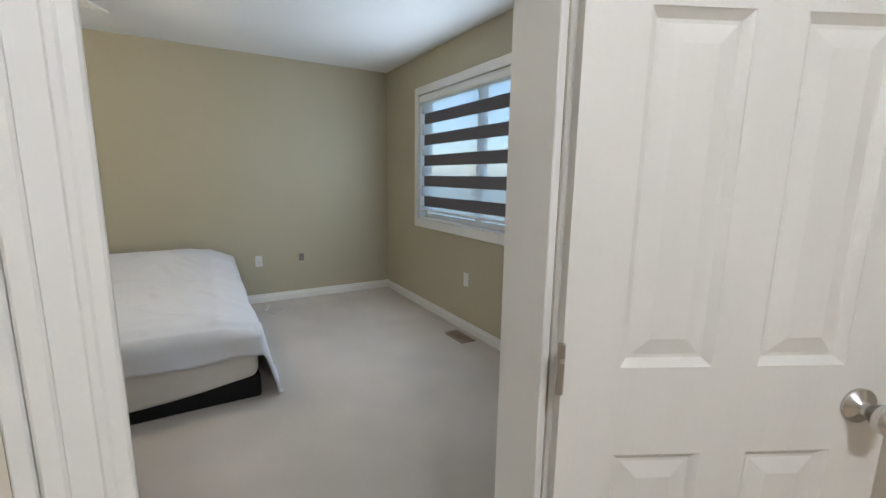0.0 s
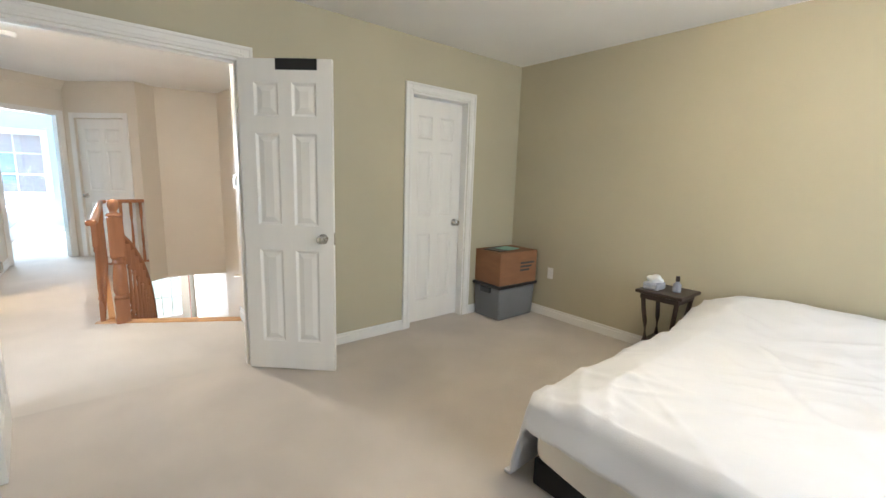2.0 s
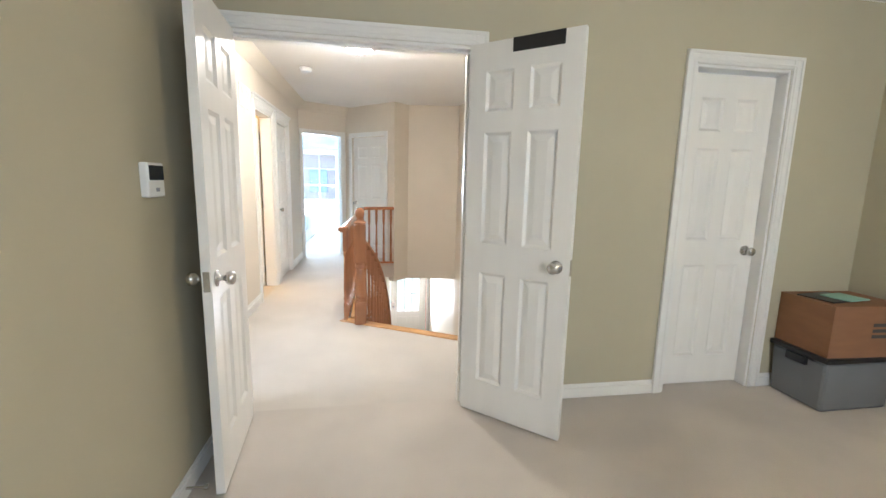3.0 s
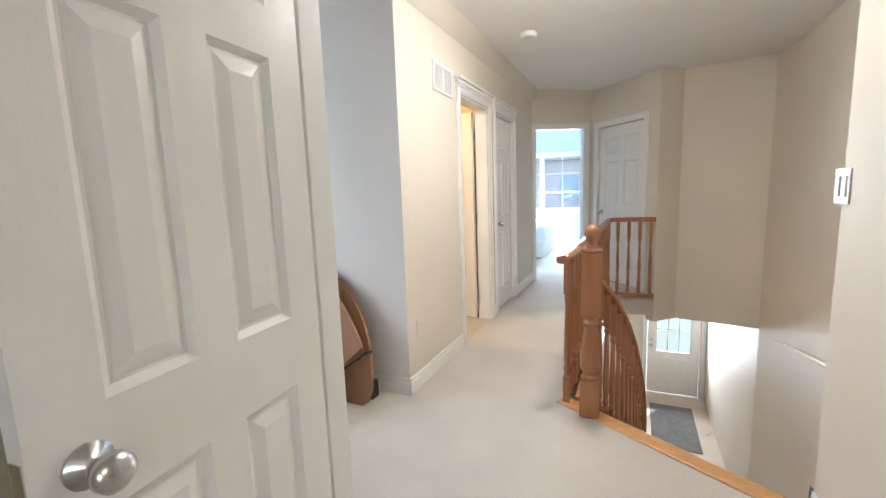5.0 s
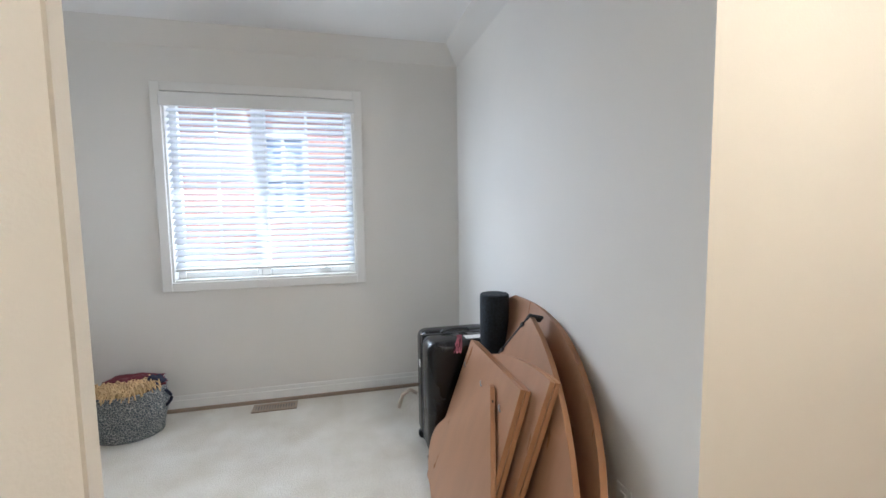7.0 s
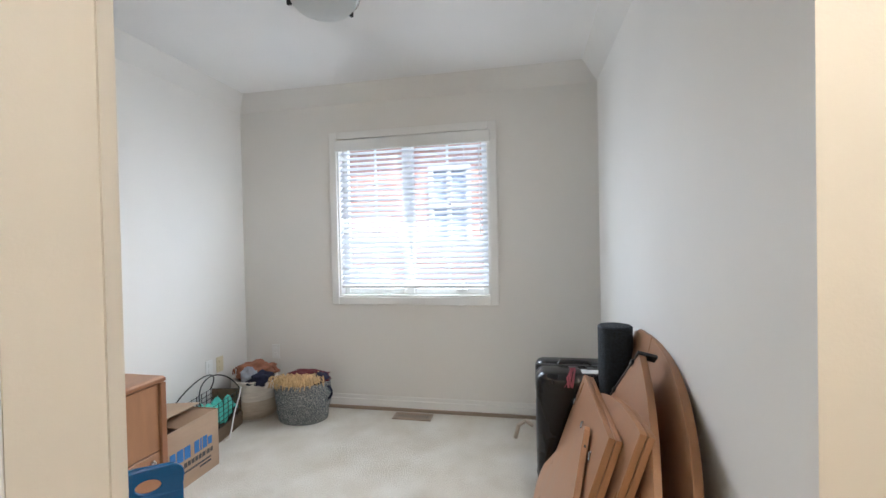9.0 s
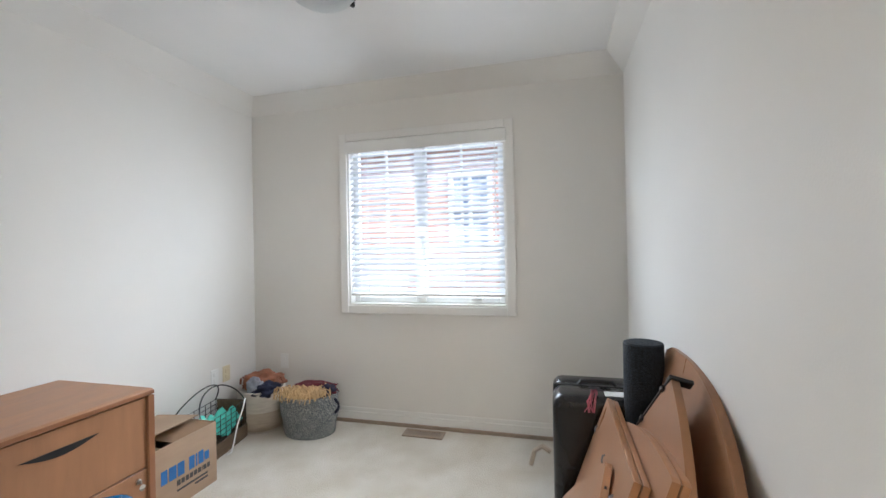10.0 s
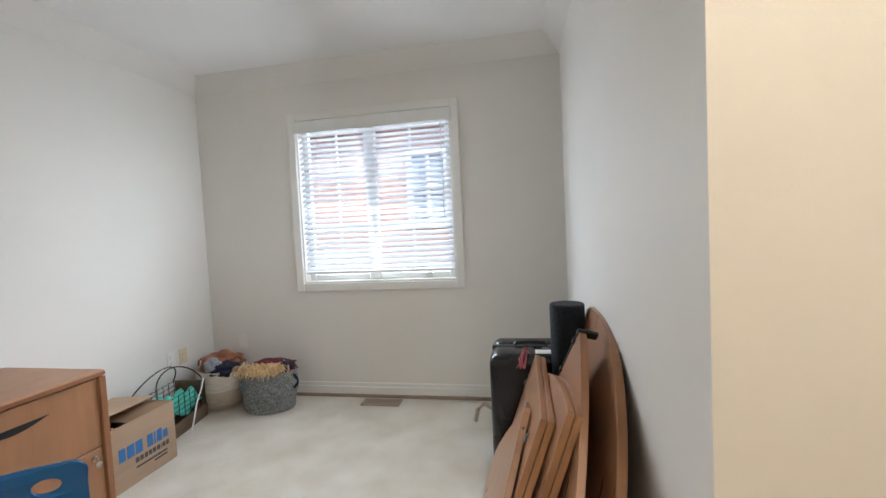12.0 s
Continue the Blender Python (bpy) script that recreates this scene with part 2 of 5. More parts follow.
def add_prism(bm, pts, z0, z1):
    """A slab over a plan outline."""
    lo = [bm.verts.new((x, y, z0)) for x, y in pts]
    hi = [bm.verts.new((x, y, z1)) for x, y in pts]
    n = len(pts)
    bm.faces.new(hi)
    bm.faces.new(list(reversed(lo)))
    for i in range(n):
        bm.faces.new((lo[i], lo[(i + 1) % n], hi[(i + 1) % n], hi[i]))


def add_tube(bm, pts, r, seg=8):
    """A round bar along a line of points."""
    pts = [Vector(p) for p in pts]
    rings = []
    for i, p in enumerate(pts):
        d = (pts[min(i + 1, len(pts) - 1)] - pts[max(i - 1, 0)]).normalized()
        side = d.cross(Vector((0, 0, 1)))
        side = side.normalized() if side.length > 0.05 else Vector((1, 0, 0))
        up = side.cross(d).normalized()
        rings.append([bm.verts.new(p + r * (math.cos(2 * math.pi * k / seg) * side + math.sin(2 * math.pi * k / seg) * up)) for k in range(seg)])
    for a, b in zip(rings, rings[1:]):
        for k in range(seg):
            bm.faces.new((a[k], a[(k + 1) % seg], b[(k + 1) % seg], b[k]))
    bm.faces.new(rings[0])
    bm.faces.new(list(reversed(rings[-1])))


def finish(bm, smooth=False):
    bmesh.ops.recalc_face_normals(bm, faces=bm.faces)
    me = bpy.data.meshes.new("mesh")
    bm.to_mesh(me)
    bm.free()
    if smooth:
        for f in me.polygons:
            f.use_smooth = True
    return me


def part(name, bm, material, parent=None, label="", smooth=False):
    me = finish(bm, smooth)
    me.name = name
    for m in material if isinstance(material, (list, tuple)) else [material]:
        me.materials.append(m)
    ob = new(name, me)
    if parent is not None:
        ob.parent = parent
    else:
        ob.matrix_basis = SITE
    if label:
        ob["label"] = label
    return ob


def thing(name, label, category, m=None, group="", kind=""):
    ob = tagged(new(name), label, category, group, kind)
    ob.empty_display_size = 0.1
    ob.matrix_basis = SITE if m is None else SITE @ m
    return ob


def boxpart(name, dims, material, parent=None, bevel=0.0, label="", seg=1):
    bm = bm_new()
    add_box(bm, *dims, bevel, seg=seg)
    return part(name, bm, material, parent, label)


def structure(ob, label, category="wall"):
    return tagged(ob, label, category, kind="structure")


def wall(name, axis, a0, a1, u0, u1, z0, z1, mats, holes=(), label="painted plaster wall"):
    """A wall of thickness a0..a1 across axis, running u0..u1, with real openings (u0, u1, z0, z1). mats: low side, high side."""
    bm = bm_new()
    cuts = sorted({u0, u1, *[h[0] for h in holes], *[h[1] for h in holes]})
    for c0, c1 in zip(cuts, cuts[1:]):
        spans = [(z0, z1)]
        for h in holes:
            if h[0] <= c0 + 1e-6 and c1 <= h[1] + 1e-6:
                spans = [s for q in spans for s in ((q[0], min(q[1], h[2])), (max(q[0], h[3]), q[1])) if s[1] - s[0] > 1e-4]
        for s0, s1 in spans:
            if axis == "x":
                add_box(bm, a0, a1, c0, c1, s0, s1)
            else:
                add_box(bm, c0, c1, a0, a1, s0, s1)
    bmesh.ops.recalc_face_normals(bm, faces=bm.faces)
    k = 0 if axis == "x" else 1
    for f in bm.faces:
        f.material_index = 0 if f.normal[k] < -0.5 else 1
    ob = part(name, bm, list(mats))
    return structure(ob, label)


def baseboard(u_axis, at, out, u0, u1, h=0.09, z=0.0, mat=None):
    """A skirting board on a wall face at 'at', standing out by the sign of out."""
    bm = bm_new()
    d0, d1 = sorted((at, at + 0.014 * out))
    e0, e1 = sorted((at, at + 0.008 * out))
    for lo, hi, zz0, zz1 in ((d0, d1, z, z + h * 0.72), (e0, e1, z + h * 0.72, z + h)):
        if u_axis == "x":
            add_box(bm, u0, u1, lo, hi, zz0, zz1, 0.003)
        else:
            add_box(bm, lo, hi, u0, u1, zz0, zz1, 0.003)
    return structure(part("baseboard", bm, mat or TRIM), "white painted baseboard along the carpet", "baseboard")


def casing(axis, face, out, u0, u1, top, width=0.07, cap=False, z=0.0):
    """Door trim round an opening u0..u1 on a wall face."""
    bm = bm_new()

    def b(a, c, z0, z1, t0, t1):
        lo, hi = sorted((face + t0 * out, face + t1 * out))
        if axis == "x":
            add_box(bm, lo, hi, a, c, z0, z1, 0.003)
        else:
            add_box(bm, a, c, lo, hi, z0, z1, 0.003)
    for a, c, s in ((u0 - width, u0, -1), (u1, u1 + width, 1)):
        b(a, c, z, top + width, 0, 0.014)
        e0, e1 = (a, a + 0.02) if s < 0 else (c - 0.02, c)
        b(e0, e1, z, top + width, 0.012, 0.022)
        e0, e1 = (c - 0.026, c - 0.014) if s < 0 else (a + 0.014, a + 0.026)
        b(e0, e1, z, top + 0.02, 0.012, 0.018)
    b(u0, u1, top, top + width, 0, 0.014)
    b(u0 - width, u1 + width, top + width - 0.02, top + width, 0.012, 0.022)
    b(u0 - 0.014, u1 + 0.014, top + 0.014, top + 0.026, 0.012, 0.018)
    if cap:
        b(u0 - width - 0.01, u1 + width + 0.01, top + width, top + width + 0.03, 0, 0.03)
        b(u0 - width - 0.02, u1 + width + 0.02, top + width + 0.03, top + width + 0.055, 0, 0.045)
    return structure(part("trim", bm, TRIM), "white painted moulded door trim", "trim")


def jamb(axis, a0, a1, u0, u1, top, z=0.0):
    """The lining of an opening."""
    bm = bm_new()
    for c0, c1, z0, z1 in ((u0, u0 + 0.018, z, top), (u1 - 0.018, u1, z, top), (u0 + 0.018, u1 - 0.018, top - 0.018, top)):
        if axis == "x":
            add_box(bm, a0, a1, c0, c1, z0, z1, 0.002)
        else:
            add_box(bm, c0, c1, a0, a1, z0, z1, 0.002)
    return structure(part("trim", bm, TRIM), "white painted door jamb", "trim")


def knob(parent, x, z, y, s):
    bm = bm_new()
    q = Matrix.Translation((x, y, z)) @ Matrix.Rotation(radians(-90 * s), 4, "X")
    add_lathe(bm, [(0.032, 0), (0.033, 0.006), (0.012, 0.010), (0.011, 0.032), (0.022, 0.038), (0.028, 0.050), (0.027, 0.062), (0.018, 0.070), (0.0, 0.072)], 0, 0, 20)
    bmesh.ops.transform(bm, matrix=q, verts=bm.verts)
    return part("door_knob", bm, CHROME, parent, "brushed nickel door knob", smooth=True)


def six_panel_door(name, w, h, m, label, knobs=True, lock=(0.84, 1.005)):
    """A six-panel leaf, hinged at x 0, with raised panels on both sides."""
    d = thing(name, label, "door", m, kind="structure")
    t = 0.0175
    st, mid = 0.1 * w / 0.6 if w < 0.65 else 0.11, 0.085
    pw = (w - 2 * st - mid) / 2
    rows = [(0.21, lock[0]), (lock[1], 1.585), (1.69, 1.89)]
    rows = [(a * h / 2.03, b * h / 2.03) for a, b in rows]
    bm = bm_new()
    cols = [(st, st + pw), (st + pw + mid, w - st)]
    for a, b in ((0, st), (st + pw, st + pw + mid), (w - st, w)):
        add_box(bm, a, b, -t, t, 0.012, h)
    edges = [0.012] + [v for r in rows for v in r] + [h]
    for k in range(0, len(edges), 2):
        for a, b in cols:
            add_box(bm, a, b, -t, t, edges[k], edges[k + 1])
    part("slab", bm, DOORP, d)
    for a, b in cols:
        for z0, z1 in rows:
            bm = bm_new()
            add_box(bm, a, b, -0.006, 0.006, z0, z1)
            for s in (-1, 1):
                ring = []
                for inset, dep in ((0.0, 0.0165), (0.014, 0.0065), (0.02, 0.0065), (0.05, 0.014)):
                    ring.append([bm.verts.new((x, s * dep, z)) for x, z in ((a + inset, z0 + inset), (b - inset, z0 + inset), (b - inset, z1 - inset), (a + inset, z1 - inset))])
                for p, q in zip(ring, ring[1:]):
                    for i in range(4):
                        bm.faces.new((p[i], p[(i + 1) % 4], q[(i + 1) % 4], q[i]))
                bm.faces.new(ring[-1])
            part("panel", bm, DOORP, d)
    if knobs:
        for s in (-1, 1):
            knob(d, w - 0.065, 0.92, s * t, s)
        boxpart("latch_plate", (w - 0.001, w + 0.002, -0.012, 0.012, 0.88, 0.96), CHROME, d)
    for z in (0.2, 1.0, 1.8):
        bm = bm_new()
        add_cyl(bm, (-0.004, -t - 0.004, z - 0.045), (-0.004, -t - 0.004, z + 0.045), 0.007, seg=10)
        part("hinge", bm, CHROME, d)
    return d


def outlet(m, label="white plastic wall outlet plate", mat=None, plug=False):
    """A duplex plate in the xz plane, facing -y in its own space."""
    o = thing("wall_outlet", label, "outlet", m)
    boxpart("plate", (-0.036, 0.036, -0.006, 0.0, -0.058, 0.058), mat or WHITEPL, o, 0.003)
    for z in (-0.022, 0.022):
        boxpart("socket", (-0.014, 0.014, -0.009, -0.004, z - 0.014, z + 0.014), mat or WHITEPL, o, 0.003)
    if plug:
        boxpart("plug", (-0.022, 0.022, -0.05, -0.008, -0.05, 0.01), WHITEPL, o, 0.006)
    return o


def floor_register(x0, x1, y0, y1, mat, label):
    r = thing("floor_vent", label, "floor vent")
    bm = bm_new()
    for d in ((x0, x1, y0, y0 + 0.018), (x0, x1, y1 - 0.018, y1), (x0, x0 + 0.018, y0 + 0.018, y1 - 0.018), (x1 - 0.018, x1, y0 + 0.018, y1 - 0.018)):
        add_box(bm, *d, 0.0, 0.010)
    part("frame", bm, mat, r)
    # Black sheet in place of the shaded duct below the slats.
    boxpart("shade_sheet", (x0 + 0.01, x1 - 0.01, y0 + 0.01, y1 - 0.01, 0.0, 0.003), BLACK, r)
    along_x = x1 - x0 > y1 - y0
    n = 14
    for i in range(n):
        if along_x:
            c = x0 + 0.02 + (x1 - x0 - 0.04) * (i + 0.5) / n
            boxpart("slat", (c - 0.004, c + 0.004, y0 + 0.018, y1 - 0.018, 0.003, 0.009), mat, r)
        else:
            c = y0 + 0.02 + (y1 - y0 - 0.04) * (i + 0.5) / n
            boxpart("slat", (x0 + 0.018, x1 - 0.018, c - 0.004, c + 0.004, 0.003, 0.009), mat, r)
    return r


# ---- large structure ----
H, HD = 2.455, 2.53
LOW = -2.75
DY = -0.17


def slab(name, pts, z0, z1, mat, label, category="floor"):
    bm = bm_new()
    add_prism(bm, pts, z0, z1)
    return structure(part(name, bm, mat), label, category)


def rect(x0, x1, y0, y1):
    return [(x0, y0), (x1, y0), (x1, y1), (x0, y1)]


def bez(p, u):
    """A point on a cubic curve in plan."""
    a, b, c, d = [Vector(q) for q in p]
    v = 1 - u
    return v ** 3 * a + 3 * v * v * u * b + 3 * v * u * u * c + u ** 3 * d


OUTER = [(1.50, 1.23), (2.05, 1.75), (2.34, 3.1), (2.14, 4.78)]
INNER = [(0.66, 1.72), (1.00, 1.98), (0.97, 2.9), (1.00, 4.62)]


def rail_z(u):
    """Height of the sloping handrail along the inner curve."""
    return 0.78 - 2.9 * u ** 1.4



slab("floor_bedroom", rect(0, 3.96, -5.12, 0.0675), -0.25, 0.0, CARPET, "beige cut-pile carpet, worn and mottled")
site(DY)
slab("floor_hall", [(-0.415, 0.2375), (1.50, 0.2375), (1.50, 1.23), (0.50, 1.82), (0.58, 4.60), (1.10, 4.70), (0.30, 5.56), (-0.415, 5.12)], -0.25, 0.0, CARPET_HALL, "beige hall carpet up to the stair edge")
slab("floor_den", [(-2.68, -1.275), (-0.12, -1.275), (-0.12, 0.2375), (-0.415, 0.2375), (-0.415, 1.556), (-2.68, 1.556)], -0.25, 0.0, CARPET_DEN, "pale stained carpet of the small room")
slab("floor_hall_closet", rect(-1.2, -0.415, 3.46, 4.5), -0.25, -0.001, CARPET, "beige closet carpet")
site(0)
slab("floor_closet", rect(2.2, 3.96, 0.0675, 0.80), -0.25, -0.001, CARPET, "beige closet carpet")
slab("floor_ensuite", rect(-2.6, 0.0, -5.12, -1.57), -0.25, -0.002, TILE, "tan tiled bathroom floor")
site(DY)
slab("floor_bath", rect(-2.6, -0.415, 1.68, 3.40), -0.25, -0.002, TILE, "tan tiled bathroom floor")
slab("floor_far_bedroom", [(-0.80, 5.12), (-0.415, 5.12), (0.30, 5.56), (1.4, 5.56), (1.4, 9.05), (-2.4, 9.05), (-2.4, 5.60), (-0.80, 5.60)], -0.25, 0.0, CARPET, "pale carpet of the far bedroom")
slab("floor_foyer", rect(-0.4, 2.6, 0.0, 8.2), LOW - 0.2, LOW, TILE, "pale tiled entrance floor")

slab("ceiling_hall", rect(-0.13, 2.6, 0.20, 9.2), HD, HD + 0.08, CEIL, "white painted ceiling over the hall", "ceiling")
slab("ceiling_den", rect(-2.85, -0.13, -1.40, 9.2), HD, HD + 0.08, CEIL, "white painted ceiling of the small room", "ceiling")
site(0)
slab("ceiling_bedroom", rect(-0.12, 4.1, -5.25, 0.0), H, H + 0.08, CEIL, "white painted bedroom ceiling", "ceiling")
slab("ceiling_ensuite", rect(-2.7, -0.12, -5.25, -1.57), H, H + 0.08, CEIL, "white painted bathroom ceiling", "ceiling")
# Unseen cover slab, added so sky and sun don't leak in past the ceilings.
slab("roof", rect(-3.2, 4.5, -5.6, 9.6), 2.75, 2.95, ROOF, "added unseen slab over the house that stops light leaks", "roof")

# bedroom walls
wall("wall_bed", "x", 3.96, 4.10, -5.26, 0.12, -0.2, H, (OLIVE, PALE), label="olive painted wall behind the bed")
wall("wall_window", "y", -5.26, -5.12, -0.0, 3.96, -0.2, H, (PALE, OLIVE), [(1.30, 3.15, 0.90, 2.09)], "olive painted wall with a wide window")
wall("wall_thermostat", "x", -0.12, 0.0, -5.12, 0.0, -0.2, H, (CREAM, OLIVE), [(-3.693, -2.99, -0.2, 2.03)], "olive painted wall with the bathroom door")
wall("wall_doors", "y", 0.0, 0.135, -0.121, 3.96, -0.2, 2.75, (OLIVE, CREAM), [(0.06, 1.31, -0.2, 2.03), (2.62, 3.265, -0.2, 2.03)], "olive painted wall with double doors")
wall("wall_closet_side", "x", 2.2, 2.25, 0.135, 0.75, -0.2, H, (TRIM, TRIM), label="plain closet wall")
slab("wall_den_return", [(-0.121, 0.135), (-0.012, 0.135), (-0.014, 0.150), (-0.121, 0.200)], -0.2, 2.53, CREAM, "cream plastered return beside the double doors", "wall")
wall("wall_closet_back", "y", 0.75, 0.80, 2.3, 3.96, -0.2, H, (TRIM, TRIM), label="plain closet wall")

# den, hall and bathrooms
site(DY)
wall("wall_den_window", "x", -2.82, -2.68, -1.40, 1.68, -3.0, HD, (PALE, DENWALL), [(-0.42, 0.785, 0.885, 2.13)], "pale grey wall round the small window")
wall("wall_den_left", "y", -1.40, -1.275, -2.68, -0.12, -0.2, HD, (CREAM, DENWALL), label="pale grey plastered wall")
wall("wall_den_right", "y", 1.556, 1.68, -2.68, -0.415, -0.2, HD, (DENWALL, CREAM), label="pale grey plastered wall")
wall("wall_den_corner", "x", -0.15, -0.121, -1.275, 0.375, -0.2, HD, (DENWALL, CREAM), label="pale cream plastered return wall")
wall("wall_hall_left", "x", -0.535, -0.415, 1.68, 5.12, -0.2, HD, (YELLOW, CREAM), [(2.53, 3.23, -0.2, 2.03), (3.47, 4.15, -0.2, 2.03)], "cream painted hall wall with two doors")
wall("wall_far_near", "y", 5.60, 5.68, -2.4, 1.4, -0.2, HD, (CREAM, BLUEWALL), [(-0.80, 0.38, -0.2, HD)], "pale blue bedroom wall beside the doorway")
wall("wall_far_passage", "x", -0.92, -0.80, 5.05, 5.60, -0.2, HD, (YELLOW, BLUEWALL), label="pale blue wall beside the doorway")
wall("wall_far_passage_end", "y", 5.00, 5.12, -0.80, -0.535, -0.2, HD, (YELLOW, BLUEWALL), label="pale blue wall beside the doorway")
wall("wall_hall_right", "x", 1.50, 1.62, 0.305, 1.23, -0.2, HD, (CREAM, CREAM), label="cream painted hall wall by the stairs")
wall("wall_bath_left", "y", 3.40, 3.46, -2.6, -0.535, -0.2, HD, (YELLOW, YELLOW), label="warm yellow bathroom wall")
wall("wall_bath_back", "x", -2.72, -2.60, 1.68, 5.56, -0.2, HD, (PALE, YELLOW), label="warm yellow bathroom wall")
wall("wall_closet_hall", "x", -1.2, -1.15, 3.46, 4.5, -0.2, HD, (TRIM, TRIM), label="plain closet wall")
wall("wall_hall_closet_end", "y", 4.5, 4.55, -1.2, -0.535, -0.2, HD, (TRIM, TRIM), label="plain closet wall")
site(0)
wall("wall_ensuite_back", "x", -2.72, -2.60, -5.26, -1.57, -0.2, H, (PALE, ENSWALL), label="warm cream bathroom wall")
wall("wall_ensuite_side", "y", -5.26, -5.12, -2.6, -0.0, -0.2, H, (PALE, ENSWALL), label="warm cream bathroom wall")

# far bedroom
site(DY)
wall("wall_far_left", "x", -2.52, -2.40, 5.68, 9.05, -0.2, HD, (PALE, BLUEWALL), label="pale blue bedroom wall")
wall("wall_far_right", "x", 1.40, 1.52, 5.68, 9.05, -0.2, HD, (BLUEWALL, PALE), label="pale blue bedroom wall")
wall("wall_far_window", "y", 9.05, 9.20, -2.52, 1.52, -0.25, HD, (BLUEWALL, BRICK), [(-1.95, -0.15, 0.75, 1.98)], "pale blue wall with a wide window")


def thick_wall(name, pts, z0, z1, t, mat, label, hole=None):
    """An upright wall along a plan line, thickness t to the right of its run."""
    bm = bm_new()
    pts = [Vector((p[0], p[1])) for p in pts]
    rows = []
    for i, p in enumerate(pts):
        d = (pts[min(i + 1, len(pts) - 1)] - pts[max(i - 1, 0)]).normalized()
        nrm = Vector((d.y, -d.x))
        q = p + nrm * t
        rows.append([bm.verts.new((a.x, a.y, z)) for a, z in ((p, z0), (p, z1), (q, z1), (q, z0))])
    for a, b in zip(rows, rows[1:]):
        for k in range(4):
            bm.faces.new((a[k], b[k], b[(k + 1) % 4], a[(k + 1) % 4]))
    bm.faces.new(rows[0])
    bm.faces.new(list(reversed(rows[-1])))
    return structure(part(name, bm, mat), label)


thick_wall("wall_stair_curved", [bez(OUTER, i / 24) for i in range(25)], LOW, HD, 0.12, CREAM, "cream plastered curved stairwell wall")
thick_wall("wall_stair_back", [(2.14, 4.78), (1.34, 4.93), (1.10, 4.70)][::-1], -0.33, HD, -0.12, CREAM, "cream plastered wall over the entrance")
structure(boxpart("wall_foyer_right", (2.14, 2.26, 4.78, 8.0, LOW, -0.2), CREAM), "cream plastered entrance wall")
structure(boxpart("wall_foyer_left", (-0.4, -0.28, 0.06, 8.0, LOW, -0.26), CREAM), "cream plastered entrance wall")
structure(boxpart("wall_foyer_near", (-0.28, 2.4, 0.06, 0.18, LOW, -0.26), CREAM), "cream plastered wall under the landing")
slab("ceiling_foyer", rect(-0.4, 2.3, 4.95, 8.1), -0.33, -0.26, CEIL, "white ceiling over the entrance", "ceiling")
wall("wall_foyer_front", "y", 8.0, 8.15, -0.4, 2.3, LOW, -0.25, (CREAM, BRICK), [(1.16, 2.06, LOW, LOW + 2.05)], "cream entrance wall with the front door")

# angled end wall with the open doorway
FARW = Matrix.Translation((-0.415, 5.12, 0)) @ Matrix.Rotation(math.atan2(0.44, 0.715), 4, "Z")
fl = math.hypot(0.44, 0.715)
bm = bm_new()
for b in ((0, 0.05, -0.2, HD), (0.05, fl - 0.085, 2.06, HD), (fl - 0.085, fl, -0.2, HD)):
    add_box(bm, b[0], b[1], 0, 0.10, b[2], b[3], 0, FARW)
structure(part("wall_hall_far", bm, CREAM), "cream painted end wall with an open doorway")
bm = bm_new()
for b in ((0.006, 0.05, 0, 2.12), (fl - 0.085, fl - 0.02, 0, 2.12), (0.05, fl - 0.085, 2.06, 2.12)):
    add_box(bm, b[0], b[1], -0.016, 0, b[2], b[3], 0.003, FARW)
for b in ((0.05, 0.064, 0, 2.06), (fl - 0.099, fl - 0.085, 0, 2.06), (0.064, fl - 0.099, 2.046, 2.06)):
    add_box(bm, b[0], b[1], 0.001, 0.10, b[2], b[3], 0.002, FARW)
structure(part("trim", bm, TRIM), "white painted moulded door trim", "trim")
bm = bm_new()
v = [[bm.verts.new(FARW @ Vector(p)) for p in ((u, 0.0, HD - 0.12), (u, -0.115, HD + 0.002), (u, 0.0, HD + 0.002))] for u in (0, fl)]
for k in range(3):
    bm.faces.new((v[0][k], v[1][k], v[1][(k + 1) % 3], v[0][(k + 1) % 3]))
bm.faces.new(v[0])
bm.faces.new(v[1])
structure(part("trim", bm, CREAM), "cream plastered coving over the doorway", "coving")

# diagonal wall with a closed door
dv = Vector((1.10 - 0.30, 4.70 - 5.56))
dl = dv.length
DIAG = Matrix.Translation((0.30, 5.56, 0)) @ Matrix.Rotation(math.atan2(dv.y, dv.x), 4, "Z")
bm = bm_new()
for b in ((0, 0.16, -0.2, HD), (0.16, dl - 0.22, 2.03, HD), (dl - 0.22, dl, -0.2, HD)):
    add_box(bm, b[0], b[1], 0, 0.12, b[2], b[3], 0, DIAG)
structure(part("wall_hall_diagonal", bm, CREAM), "cream angled wall with a closed white door")
bm = bm_new()
for b in ((0.09, 0.16, 0, 2.10), (dl - 0.22, dl - 0.15, 0, 2.10), (0.16, dl - 0.22, 2.03, 2.10)):
    add_box(bm, b[0], b[1], -0.018, 0, b[2], b[3], 0.003, DIAG)
structure(part("trim", bm, TRIM), "white painted moulded door trim", "trim")
six_panel_door("door_6", dl - 0.38, 2.02, DIAG @ pose(dl - 0.22, 0.05, 0, 0, 0, 180), "closed white six-panel door in the angled wall")


